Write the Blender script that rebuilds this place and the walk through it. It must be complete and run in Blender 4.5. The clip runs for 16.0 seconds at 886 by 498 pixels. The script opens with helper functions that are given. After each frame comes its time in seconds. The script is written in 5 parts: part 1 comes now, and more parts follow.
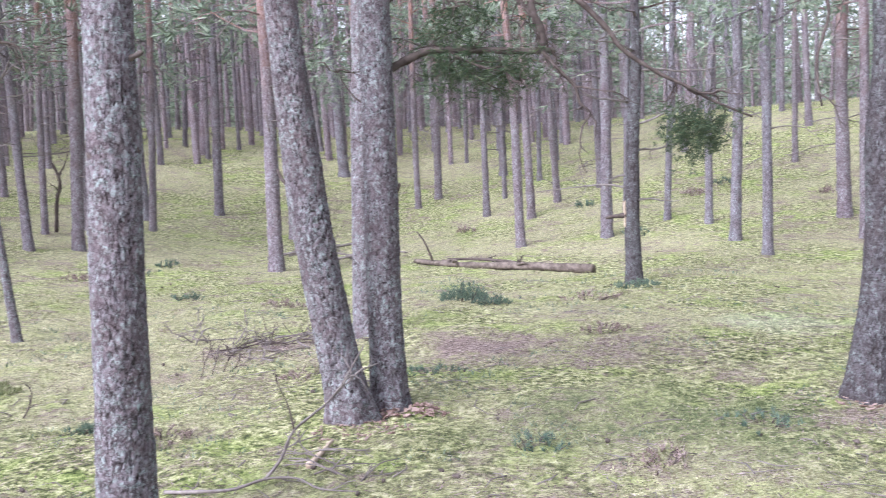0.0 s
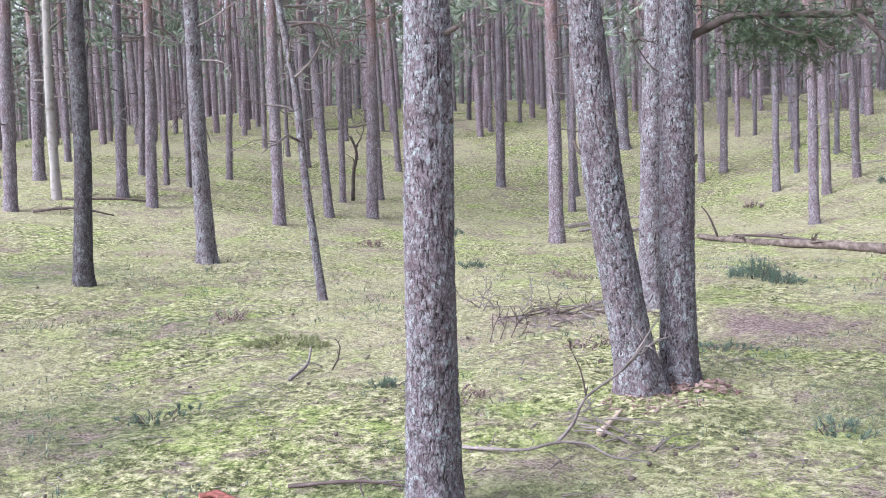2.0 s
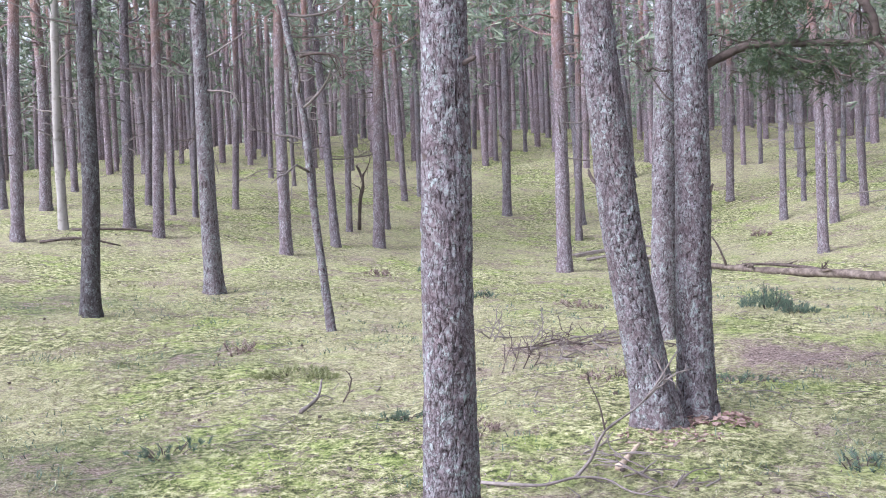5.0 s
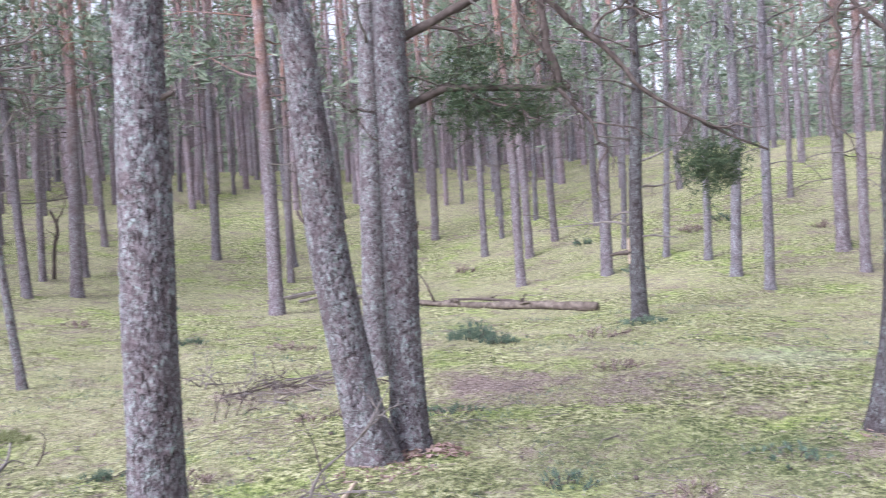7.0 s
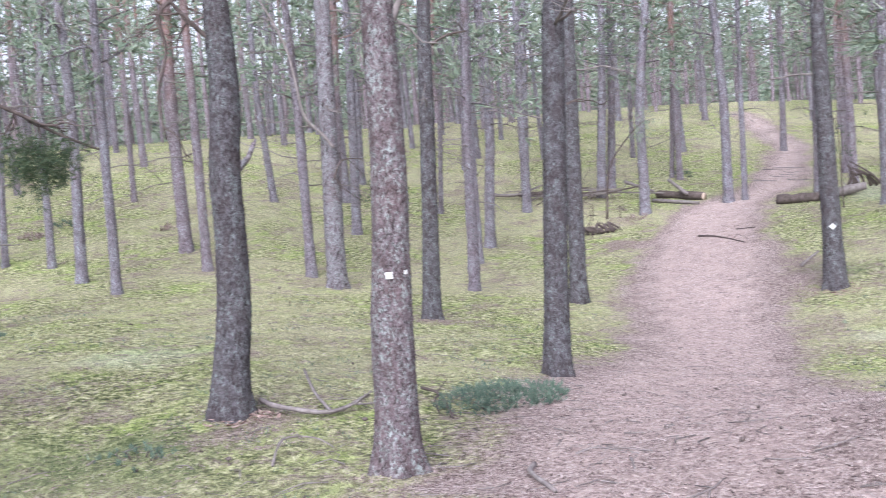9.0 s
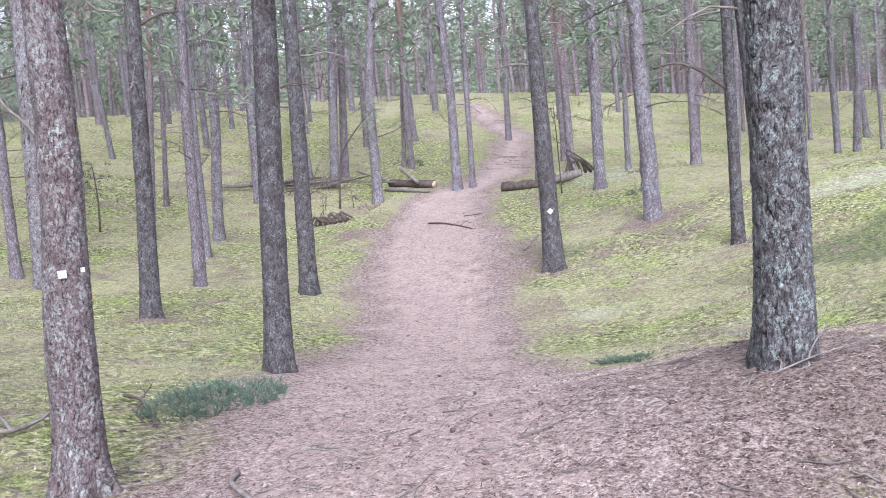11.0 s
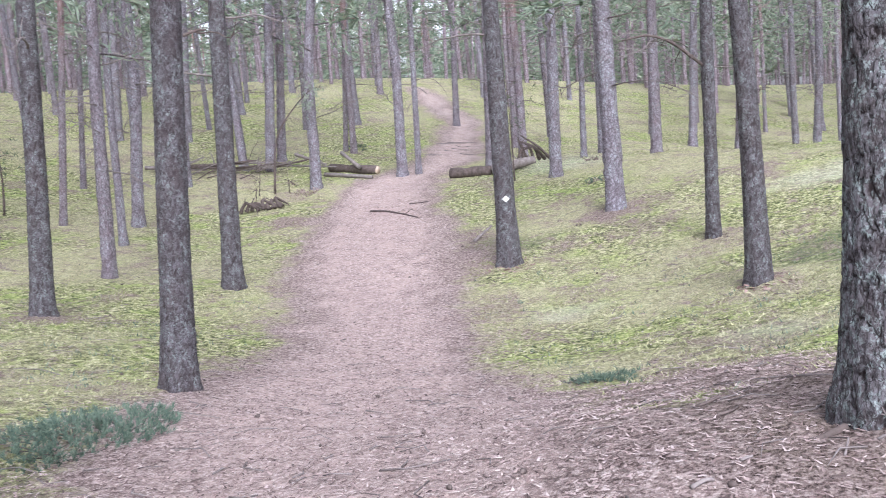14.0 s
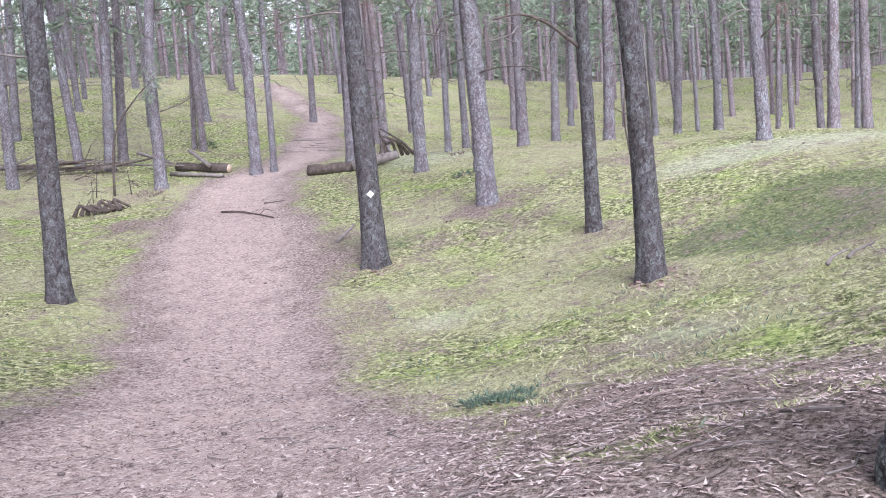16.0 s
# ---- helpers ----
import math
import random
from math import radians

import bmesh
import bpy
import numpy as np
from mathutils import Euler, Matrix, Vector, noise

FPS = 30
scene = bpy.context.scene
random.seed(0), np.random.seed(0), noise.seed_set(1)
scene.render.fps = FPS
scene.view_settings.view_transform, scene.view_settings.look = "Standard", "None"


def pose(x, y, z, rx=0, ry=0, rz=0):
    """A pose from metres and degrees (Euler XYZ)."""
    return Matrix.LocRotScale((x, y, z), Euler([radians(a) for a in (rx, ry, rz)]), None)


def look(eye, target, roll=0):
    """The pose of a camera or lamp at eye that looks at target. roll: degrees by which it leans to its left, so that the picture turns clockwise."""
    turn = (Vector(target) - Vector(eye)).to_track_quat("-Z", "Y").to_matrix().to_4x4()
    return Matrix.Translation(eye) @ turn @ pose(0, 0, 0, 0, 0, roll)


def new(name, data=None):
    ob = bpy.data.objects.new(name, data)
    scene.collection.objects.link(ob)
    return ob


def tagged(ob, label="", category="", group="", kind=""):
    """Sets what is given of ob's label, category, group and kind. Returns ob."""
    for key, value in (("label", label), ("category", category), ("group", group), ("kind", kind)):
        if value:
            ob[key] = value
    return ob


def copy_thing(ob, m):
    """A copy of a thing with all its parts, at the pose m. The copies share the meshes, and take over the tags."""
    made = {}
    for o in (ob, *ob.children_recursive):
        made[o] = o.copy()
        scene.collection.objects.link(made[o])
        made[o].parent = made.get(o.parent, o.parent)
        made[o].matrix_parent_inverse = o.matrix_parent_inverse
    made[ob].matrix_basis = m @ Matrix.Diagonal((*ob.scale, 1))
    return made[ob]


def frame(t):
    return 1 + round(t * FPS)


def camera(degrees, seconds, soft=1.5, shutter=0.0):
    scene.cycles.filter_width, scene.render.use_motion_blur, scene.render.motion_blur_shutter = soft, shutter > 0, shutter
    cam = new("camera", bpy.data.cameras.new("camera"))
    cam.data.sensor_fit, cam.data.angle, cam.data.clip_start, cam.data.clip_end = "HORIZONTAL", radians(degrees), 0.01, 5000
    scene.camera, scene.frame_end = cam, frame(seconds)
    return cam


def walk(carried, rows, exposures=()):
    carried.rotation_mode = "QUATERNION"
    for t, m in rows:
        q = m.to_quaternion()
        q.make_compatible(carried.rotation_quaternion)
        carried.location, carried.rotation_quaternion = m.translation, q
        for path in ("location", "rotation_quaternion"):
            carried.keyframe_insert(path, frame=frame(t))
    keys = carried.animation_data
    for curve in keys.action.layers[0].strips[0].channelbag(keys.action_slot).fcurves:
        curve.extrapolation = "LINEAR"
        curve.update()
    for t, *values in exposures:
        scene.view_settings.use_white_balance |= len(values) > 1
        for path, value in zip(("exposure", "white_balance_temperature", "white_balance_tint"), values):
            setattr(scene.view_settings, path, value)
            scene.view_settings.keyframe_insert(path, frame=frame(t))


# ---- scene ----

# ---- camera and walk ----
cam = camera(48.5, 16.0, 0.85, 0.25)
PATH = [
    (0, (-0.975, -0.665, 1.685), (-0.986, 1.331, 1.561), -2.6),
    (0.5, (-1.029, -0.692, 1.686), (-1.254, 1.29, 1.554), -2.4),
    (1, (-1.082, -0.723, 1.681), (-1.498, 1.228, 1.54), -2.2),
    (1.5, (-1.102, -0.748, 1.676), (-1.622, 1.178, 1.526), -2.2),
    (2, (-1.096, -0.745, 1.673), (-1.654, 1.17, 1.518), -2.2),
    (2.5, (-1.095, -0.729, 1.668), (-1.652, 1.185, 1.513), -2.2),
    (3, (-1.086, -0.72, 1.669), (-1.624, 1.201, 1.518), -2.1),
    (3.5, (-1.101, -0.707, 1.67), (-1.638, 1.214, 1.525), -2.0),
    (3.7, (-1.099, -0.694, 1.672), (-1.646, 1.225, 1.537), -2.0),
    (5.8, (-1.218, -0.695, 1.69), (-1.78, 1.223, 1.621), -2.3),
    (6, (-1.218, -0.695, 1.69), (-1.71, 1.242, 1.632), -2.3),
    (6.5, (-1.211, -0.661, 1.677), (-1.476, 1.32, 1.635), -2.6),
    (7, (-1.174, -0.631, 1.665), (-1.162, 1.368, 1.625), -3.5),
    (7.5, (-1.177, -0.532, 1.632), (-0.831, 1.437, 1.579), -4.0),
    (8, (-1.145, -0.532, 1.634), (-0.466, 1.347, 1.558), -4.5),
    (8.5, (-1.111, -0.544, 1.63), (-0.146, 1.205, 1.529), -4.8),
    (9, (-1.05, -0.547, 1.623), (0.147, 1.05, 1.499), -4.9),
    (9.5, (-0.996, -0.555, 1.613), (0.38, 0.89, 1.465), -5.1),
    (10, (-0.927, -0.537, 1.599), (0.545, 0.806, 1.431), -5.3),
    (10.2, (-0.873, -0.532, 1.589), (0.626, 0.781, 1.415), -5.4),
    (12.3, (-0.093, -0.066, 1.515), (1.5, 1.128, 1.32), -4.8),
    (12.5, (0.0, 0.0, 1.5), (1.593, 1.193, 1.304), -4.7),
    (13, (0.234, 0.211, 1.474), (1.81, 1.425, 1.271), -4.3),
    (13.5, (0.512, 0.417, 1.438), (2.095, 1.622, 1.232), -4.2),
    (14, (0.771, 0.643, 1.406), (2.398, 1.785, 1.188), -4.3),
    (14.5, (1.066, 0.826, 1.367), (2.77, 1.849, 1.141), -4.7),
    (15, (1.33, 1.003, 1.326), (3.079, 1.944, 1.093), -4.8),
    (15.5, (1.574, 1.206, 1.295), (3.33, 2.133, 1.059), -4.8),
    (16, (1.854, 1.393, 1.247), (3.625, 2.292, 1.009), -4.8),
]
walk(cam, [(t, look(eye, target, roll)) for t, eye, target, roll in PATH],
     [(0.0, 1.4, 5740, 20), (6.0, 1.3, 5760, 20), (9.0, 1.2, 5760, 18), (12.5, 1.21, 5800, 18), (16.0, 1.17, 5800, 18)])

# ---- sky: a bright overcast day ----
SUN_UP, SUN_ROUND = radians(42), radians(225)
world = bpy.data.worlds.new("overcast_sky")
scene.world = world
world.use_nodes = True
wn, wl = world.node_tree.nodes, world.node_tree.links
sky = wn.new("ShaderNodeTexSky")
sky.sky_type, sky.sun_disc = "NISHITA", False
sky.sun_elevation, sky.sun_rotation = SUN_UP, SUN_ROUND
sky.dust_density = 4.0
cloud = wn.new("ShaderNodeHueSaturation")
cloud.inputs["Saturation"].default_value = 0.22
wl.new(sky.outputs[0], cloud.inputs["Color"])
wl.new(cloud.outputs[0], wn["Background"].inputs["Color"])
wn["Background"].inputs["Strength"].default_value = 0.15
sun_data = bpy.data.lights.new("sun", "SUN")
sun_data.energy, sun_data.angle, sun_data.color = 1.5, radians(40), (1.0, 0.97, 0.93)
sun = new("sun", sun_data)
sun.matrix_world = look((math.sin(SUN_ROUND) * 50, math.cos(SUN_ROUND) * 50, 45), (0, 0, 0))

rng = np.random.default_rng(7)


# ---- materials ----
def material(name):
    m = bpy.data.materials.new(name)
    m.use_nodes = True
    t = m.node_tree
    b = t.nodes["Principled BSDF"]

    def node(kind, **inputs):
        n = t.nodes.new("ShaderNode" + kind)
        for key, value in inputs.items():
            if hasattr(value, "is_output"):
                t.links.new(value, n.inputs[key])
            else:
                n.inputs[key].default_value = value
        return n

    def to(socket, key):
        t.links.new(socket, b.inputs[key])

    return m, b, node, to


def ramp(node, fac, stops):
    r = node("ValToRGB", Fac=fac)
    while len(r.color_ramp.elements) < len(stops):
        r.color_ramp.elements.new(0.5)
    for e, (p, c) in zip(r.color_ramp.elements, stops):
        e.position, e.color = p, (*c, 1)
    return r.outputs["Color"]


def mix(node, fac, a, b):
    n = node("MixRGB", Fac=fac)
    for key, v in (("Color1", a), ("Color2", b)):
        if hasattr(v, "is_output"):
            n.id_data.links.new(v, n.inputs[key])
        else:
            n.inputs[key].default_value = (*v, 1)
    return n.outputs[0]


def grey(*stops):
    return [(p, (v, v, v)) for p, v in stops]


def bump(node, height, strength, distance):
    return node("Bump", Height=height, Strength=strength, Distance=distance).outputs[0]


def bark_material(name, relief, orange_from, tint=(1, 1, 1), lichen=0.5):
    """Scaly pine bark: small plates between thin dark fissures, specks of lichen, and flaking orange bark from some height."""
    m, b, node, to = material(name)
    co = node("TexCoord").outputs["Object"]
    wobble = node("TexNoise", Vector=co, Scale=14.0, Detail=4.0).outputs["Color"]
    bent = node("MixRGB", Fac=0.03, Color1=co, Color2=wobble).outputs[0]
    long_ = node("Mapping", Vector=bent, Scale=(1, 1, 0.75 if relief else 0.5)).outputs[0]
    fine = node("TexNoise", Vector=long_, Scale=110.0, Detail=5.0, Roughness=0.75).outputs["Fac"]
    mid = node("TexNoise", Vector=long_, Scale=38.0, Detail=5.0, Roughness=0.7).outputs["Fac"]
    big = node("TexNoise", Vector=co, Scale=3.0, Detail=5.0, Roughness=0.65).outputs["Fac"]
    worn = node("TexNoise", Vector=long_, Scale=9.0 if relief else 6.5, Detail=6.0, Roughness=0.75).outputs["Fac"]
    size = 24.0
    v = node("TexVoronoi", Vector=long_, Scale=size)
    v.feature = "DISTANCE_TO_EDGE"
    w = node("TexVoronoi", Vector=long_, Scale=size)
    cell = node("SeparateColor", Color=w.outputs["Color"]).outputs[0]
    t = tint
    grain = node("MixRGB", Fac=0.4, Color1=mid, Color2=fine).outputs[0]
    grain = node("MixRGB", Fac=0.3, Color1=grain, Color2=worn).outputs[0]
    plates = ramp(node, grain, [(0.41, (0.13 * t[0], 0.107 * t[1], 0.112 * t[2])), (0.49, (0.28 * t[0], 0.243 * t[1], 0.255 * t[2])), (0.58, (0.44 * t[0], 0.41 * t[1], 0.43 * t[2]))])
    plates = mix(node, ramp(node, cell, grey((0.0, 0.45), (0.45, 0.0))), plates, (0.2 * t[0], 0.158 * t[1], 0.16 * t[2]))
    plates = mix(node, ramp(node, big, grey((0.5, 0), (0.62, 0.5))), plates, (0.25 * t[0], 0.188 * t[1], 0.185 * t[2]))
    crust = node("TexNoise", Vector=co, Scale=36.0, Detail=7.0, Roughness=0.8).outputs["Fac"]
    spots = node("Math", Value=ramp(node, crust, grey((0.5, 0), (0.55, 1))))
    spots.operation = "MULTIPLY"
    spots.id_data.links.new(ramp(node, worn, grey((0.5 - 0.12 * lichen, 0), (0.58, min(0.95, lichen * 1.2)))), spots.inputs[1])
    plates = mix(node, spots.outputs[0], plates, (0.16 + 0.24 * t[0], 0.19 + 0.29 * t[1], 0.18 + 0.28 * t[2]))
    deep_ = node("Mapping", Vector=bent, Scale=(1, 1, 0.55 if relief else 0.3)).outputs[0]
    lines = ramp(node, v.outputs["Distance"], grey((0.0, 0.85), (0.05, 0.45), (0.11, 0))) if not relief else 0.0
    for size, wide, fade in ((19.0, 0.022, 0.9), (44.0, 0.028, 0.7)):
        n = node("Math", Value=node("TexNoise", Vector=deep_, Scale=size, Detail=3.0, Roughness=0.55).outputs["Fac"])
        n.operation = "SUBTRACT"
        n.inputs[1].default_value = 0.5
        n = node("Math", Value=n.outputs[0])
        n.operation = "ABSOLUTE"
        line = ramp(node, n.outputs[0], grey((0.0, fade), (wide * 0.5, fade * 0.7), (wide, 0)))
        both = node("Math", Value=lines)
        both.operation = "MAXIMUM"
        both.id_data.links.new(line, both.inputs[1])
        lines = both.outputs[0]
    colour = mix(node, lines, plates, (0.085 * t[0], 0.066 * t[1], 0.067 * t[2]))
    high = node("Math", Value=1.0)
    high.operation = "SUBTRACT"
    high.id_data.links.new(lines, high.inputs[1])
    if relief:
        plate = node("Attribute")
        plate.attribute_name = "plate"
        hue = node("Attribute")
        hue.attribute_name = "cell"
        colour = mix(node, ramp(node, hue.outputs["Fac"], grey((0.0, 0.4), (0.5, 0.0))), colour, (0.21 * t[0], 0.16 * t[1], 0.16 * t[2]))
        colour = mix(node, ramp(node, plate.outputs["Fac"], grey((0.08, 0.95), (0.6, 0.0))), colour, (0.035, 0.027, 0.027))
    z = node("SeparateXYZ", Vector=co).outputs["Z"]
    up = node("MapRange", Value=z)
    up.inputs["From Min"].default_value, up.inputs["From Max"].default_value = orange_from, orange_from + 2.6
    rough = node("Math", Value=up.outputs[0])
    rough.operation = "MULTIPLY"
    rough.id_data.links.new(ramp(node, big, grey((0.35, 0.25), (0.6, 0.9))), rough.inputs[1])
    flakes = ramp(node, mid, [(0.3, (0.17, 0.085, 0.066)), (0.5, (0.32, 0.18, 0.14)), (0.7, (0.42, 0.29, 0.25))])
    colour = mix(node, rough.outputs[0], colour, flakes)
    to(colour, "Base Color")
    b.inputs["Roughness"].default_value = 0.9
    b.inputs["Specular IOR Level"].default_value = 0.2
    height_ = node("MixRGB", Fac=0.4, Color1=high.outputs[0], Color2=fine).outputs[0]
    to(bump(node, height_, 0.9, 0.008 if relief else 0.015), "Normal")
    return m


def plain_material(name, stops, scale, roughness=0.85, relief=0.004, island=False):
    """Stops of colour over noise, and over each piece if island."""
    m, b, node, to = material(name)
    co = node("TexCoord").outputs["Object"]
    n = node("TexNoise", Vector=co, Scale=scale, Detail=5.0, Roughness=0.65).outputs["Fac"]
    fac = n
    if island:
        fac = node("MixRGB", Fac=0.75, Color1=n, Color2=node("NewGeometry").outputs["Random Per Island"]).outputs[0]
    to(ramp(node, fac, stops), "Base Color")
    b.inputs["Roughness"].default_value = roughness
    b.inputs["Specular IOR Level"].default_value = 0.2
    to(bump(node, n, 0.5, relief), "Normal")
    return m


def node_times(node, socket, factor):
    n = node("Math", Value=socket)
    n.operation = "MULTIPLY"
    n.inputs[1].default_value = factor
    return n.outputs[0]


def moss_colour(node, co):
    """Moss from deep green to straw, in patches of several sizes; dull and pale places by the attribute hue."""
    noise_at = lambda s, d=4.0, r=0.6: node("TexNoise", Vector=co, Scale=s, Detail=d, Roughness=r).outputs["Fac"]
    wide, mid, small, tiny = noise_at(0.3, 5.0, 0.65), noise_at(1.3, 6.0, 0.7), noise_at(13.0, 6.0, 0.75), noise_at(60.0, 5.0, 0.75)
    small = node("MixRGB", Fac=0.35, Color1=small, Color2=noise_at(34.0, 5.0, 0.75)).outputs[0]
    moss = ramp(node, small, [(0.43, (0.05, 0.06, 0.03)), (0.48, (0.17, 0.19, 0.08)), (0.525, (0.36, 0.375, 0.185)), (0.585, (0.66, 0.64, 0.42))])
    vivid = ramp(node, small, [(0.41, (0.065, 0.095, 0.035)), (0.48, (0.22, 0.29, 0.085)), (0.59, (0.46, 0.52, 0.2))])
    moss = mix(node, ramp(node, mid, grey((0.5, 0), (0.6, 0.85))), moss, vivid)
    straw = ramp(node, tiny, [(0.38, (0.14, 0.12, 0.075)), (0.49, (0.37, 0.345, 0.215)), (0.6, (0.62, 0.59, 0.42))])
    moss = mix(node, ramp(node, wide, grey((0.44, 0.0), (0.58, 0.65))), moss, straw)
    hue = node("Attribute")
    hue.attribute_name = "hue"
    dull = ramp(node, small, [(0.39, (0.045, 0.06, 0.03)), (0.5, (0.125, 0.16, 0.07)), (0.61, (0.28, 0.31, 0.16))])
    low = node("MapRange", Value=node("MixRGB", Fac=0.45, Color1=hue.outputs["Fac"], Color2=mid).outputs[0])
    low.inputs["From Min"].default_value, low.inputs["From Max"].default_value = 0.44, 0.3
    moss = mix(node, node_times(node, low.outputs[0], 0.85), moss, dull)
    pale = ramp(node, small, [(0.34, (0.3, 0.32, 0.25)), (0.5, (0.55, 0.57, 0.48)), (0.68, (0.74, 0.75, 0.68))])
    top = node("MapRange", Value=node("MixRGB", Fac=0.4, Color1=hue.outputs["Fac"], Color2=mid).outputs[0])
    top.inputs["From Min"].default_value, top.inputs["From Max"].default_value = 0.6, 0.76
    moss = mix(node, node_times(node, top.outputs[0], 0.32), moss, pale)
    return moss, mid, small, tiny, noise_at


def ground_material():
    m, b, node, to = material("forest_floor")
    co = node("TexCoord").outputs["Object"]
    trod = node("Attribute")
    trod.attribute_name = "trod"
    bare = node("Attribute")
    bare.attribute_name = "bare"
    moss, mid, small, tiny, noise_at = moss_colour(node, co)
    grain = node("MixRGB", Fac=0.5, Color1=tiny, Color2=noise_at(22.0, 5.0, 0.75)).outputs[0]
    litter = ramp(node, grain, [(0.42, (0.075, 0.055, 0.05)), (0.47, (0.26, 0.2, 0.183)), (0.52, (0.41, 0.33, 0.305)), (0.585, (0.72, 0.63, 0.595))])
    duff = ramp(node, grain, [(0.41, (0.05, 0.037, 0.034)), (0.48, (0.2, 0.152, 0.138)), (0.6, (0.45, 0.37, 0.34))])
    streak = noise_at(3.2, 8.0, 0.8)
    moss = mix(node, ramp(node, streak, grey((0.53, 0), (0.62, 0.8))), moss, duff)
    brown = noise_at(0.8, 6.0, 0.75)
    moss = mix(node, ramp(node, brown, grey((0.52, 0), (0.62, 0.6))), moss, duff)
    fleck = node("TexVoronoi", Vector=co, Scale=8.0)
    moss = mix(node, ramp(node, fleck.outputs["Distance"], grey((0.05, 0.8), (0.17, 0.0))), moss, (0.12, 0.105, 0.08))
    fleck = node("TexVoronoi", Vector=co, Scale=19.0)
    moss = mix(node, ramp(node, fleck.outputs["Distance"], grey((0.08, 0.7), (0.26, 0.0))), moss, (0.1, 0.09, 0.065))
    ragged = node("MixRGB", Fac=0.62, Color1=bare.outputs["Fac"], Color2=streak).outputs[0]
    colour = mix(node, ramp(node, ragged, grey((0.46, 0), (0.62, 0.95))), moss, duff)
    ragged = node("MixRGB", Fac=0.45, Color1=trod.outputs["Fac"], Color2=streak).outputs[0]
    margin = mix(node, ramp(node, mid, grey((0.4, 0.75), (0.6, 0.2))), litter, duff)
    worn = node("MixRGB", Fac=0.4, Color1=trod.outputs["Fac"], Color2=noise_at(1.7, 6.0, 0.7)).outputs[0]
    sand = mix(node, ramp(node, noise_at(4.0, 6.0, 0.7), grey((0.4, 0.1), (0.6, 0.6))), litter, (0.54, 0.425, 0.388))
    sand = mix(node, ramp(node, worn, grey((0.62, 0), (0.78, 1))), margin, sand)
    colour = mix(node, ramp(node, ragged, grey((0.42, 0), (0.58, 1))), colour, sand)
    to(colour, "Base Color")
    b.inputs["Roughness"].default_value = 0.95
    b.inputs["Specular IOR Level"].default_value = 0.1
    h = node("MixRGB", Fac=0.5, Color1=small, Color2=tiny).outputs[0]
    to(bump(node, h, 1.0, 0.05), "Normal")
    return m


def moss_blade_material():
    m, b, node, to = material("moss_blades")
    co = node("TexCoord").outputs["Object"]
    moss = moss_colour(node, co)[0]
    one = node("NewGeometry").outputs["Random Per Island"]
    own = ramp(node, one, [(0.08, (0.08, 0.085, 0.045)), (0.35, (0.22, 0.25, 0.11)), (0.68, (0.4, 0.42, 0.2)), (0.97, (0.72, 0.69, 0.5))])
    to(mix(node, 0.4, moss, own), "Base Color")
    b.inputs["Roughness"].default_value = 0.9
    b.inputs["Specular IOR Level"].default_value = 0.1
    return m


BARK_NEAR = bark_material("pine_bark", True, 7.0, (0.62, 0.62, 0.655), 1.0)
BARK_BLAZE = bark_material("reddish_lichened_bark", True, 7.0, (0.52, 0.48, 0.49), 0.95)
BARK_RIGHT = bark_material("furrowed_pine_bark", True, 9.0, (0.36, 0.39, 0.4), 0.85)
BARK_DARK = bark_material("dark_pine_bark", True, 9.0, (0.33, 0.345, 0.36), 0.55)
BARK = bark_material("grey_pine_bark", False, 7.5, (0.9, 0.95, 1.03))
BARK_RED = bark_material("red_pine_bark", False, 3.0, (0.98, 0.97, 1.04))
BARK_MID = bark_material("brown_pine_bark", False, 5.2, (0.84, 0.85, 0.92))
# bark of the far wood: distance haze painted in as a paler, bluer tint
BARK_HAZED = bark_material("hazed_pine_bark", False, 9.0, (1.25, 1.2, 1.3), 0.2)
NEEDLES = plain_material("pine_needles", [(0.15, (0.122, 0.166, 0.122)), (0.5, (0.193, 0.249, 0.184)), (0.9, (0.315, 0.35, 0.263))], 3.0, 0.6, 0.0, True)
NEEDLES_DARK = plain_material("dark_needles", [(0.15, (0.0382, 0.068, 0.0382)), (0.6, (0.0723, 0.102, 0.0553)), (0.95, (0.128, 0.145, 0.0765))], 3.0, 0.6, 0.0, True)
DEADWOOD = plain_material("dead_wood", [(0.25, (0.102, 0.085, 0.0816)), (0.55, (0.204, 0.18, 0.173)), (0.85, (0.34, 0.313, 0.299))], 14.0)
DEADWOOD_DARK = plain_material("dark_dead_wood", [(0.25, (0.042, 0.0329, 0.0294)), (0.55, (0.105, 0.084, 0.077)), (0.85, (0.196, 0.168, 0.154))], 14.0)
PALEWOOD = plain_material("peeled_wood", [(0.3, (0.4, 0.31, 0.23)), (0.7, (0.62, 0.52, 0.42))], 20.0)
LOGWOOD = plain_material("weathered_log", [(0.3, (0.045, 0.035, 0.031)), (0.48, (0.12, 0.0975, 0.085)), (0.7, (0.23, 0.195, 0.17))], 9.0, 0.85, 0.012)
WHITE_BARK = plain_material("bleached_trunk", [(0.3, (0.13, 0.117, 0.107)), (0.45, (0.279, 0.265, 0.251)), (0.8, (0.344, 0.33, 0.316))], 7.0)
REDWOOD = plain_material("rotten_red_wood", [(0.3, (0.09, 0.035, 0.03)), (0.6, (0.28, 0.11, 0.09)), (0.85, (0.42, 0.22, 0.18))], 18.0, 0.9, 0.02)
PAINT = plain_material("white_paint", [(0.3, (0.5, 0.51, 0.49)), (0.7, (0.66, 0.66, 0.63))], 30.0, 0.7, 0.002)
MOSS_BLADES = moss_blade_material()
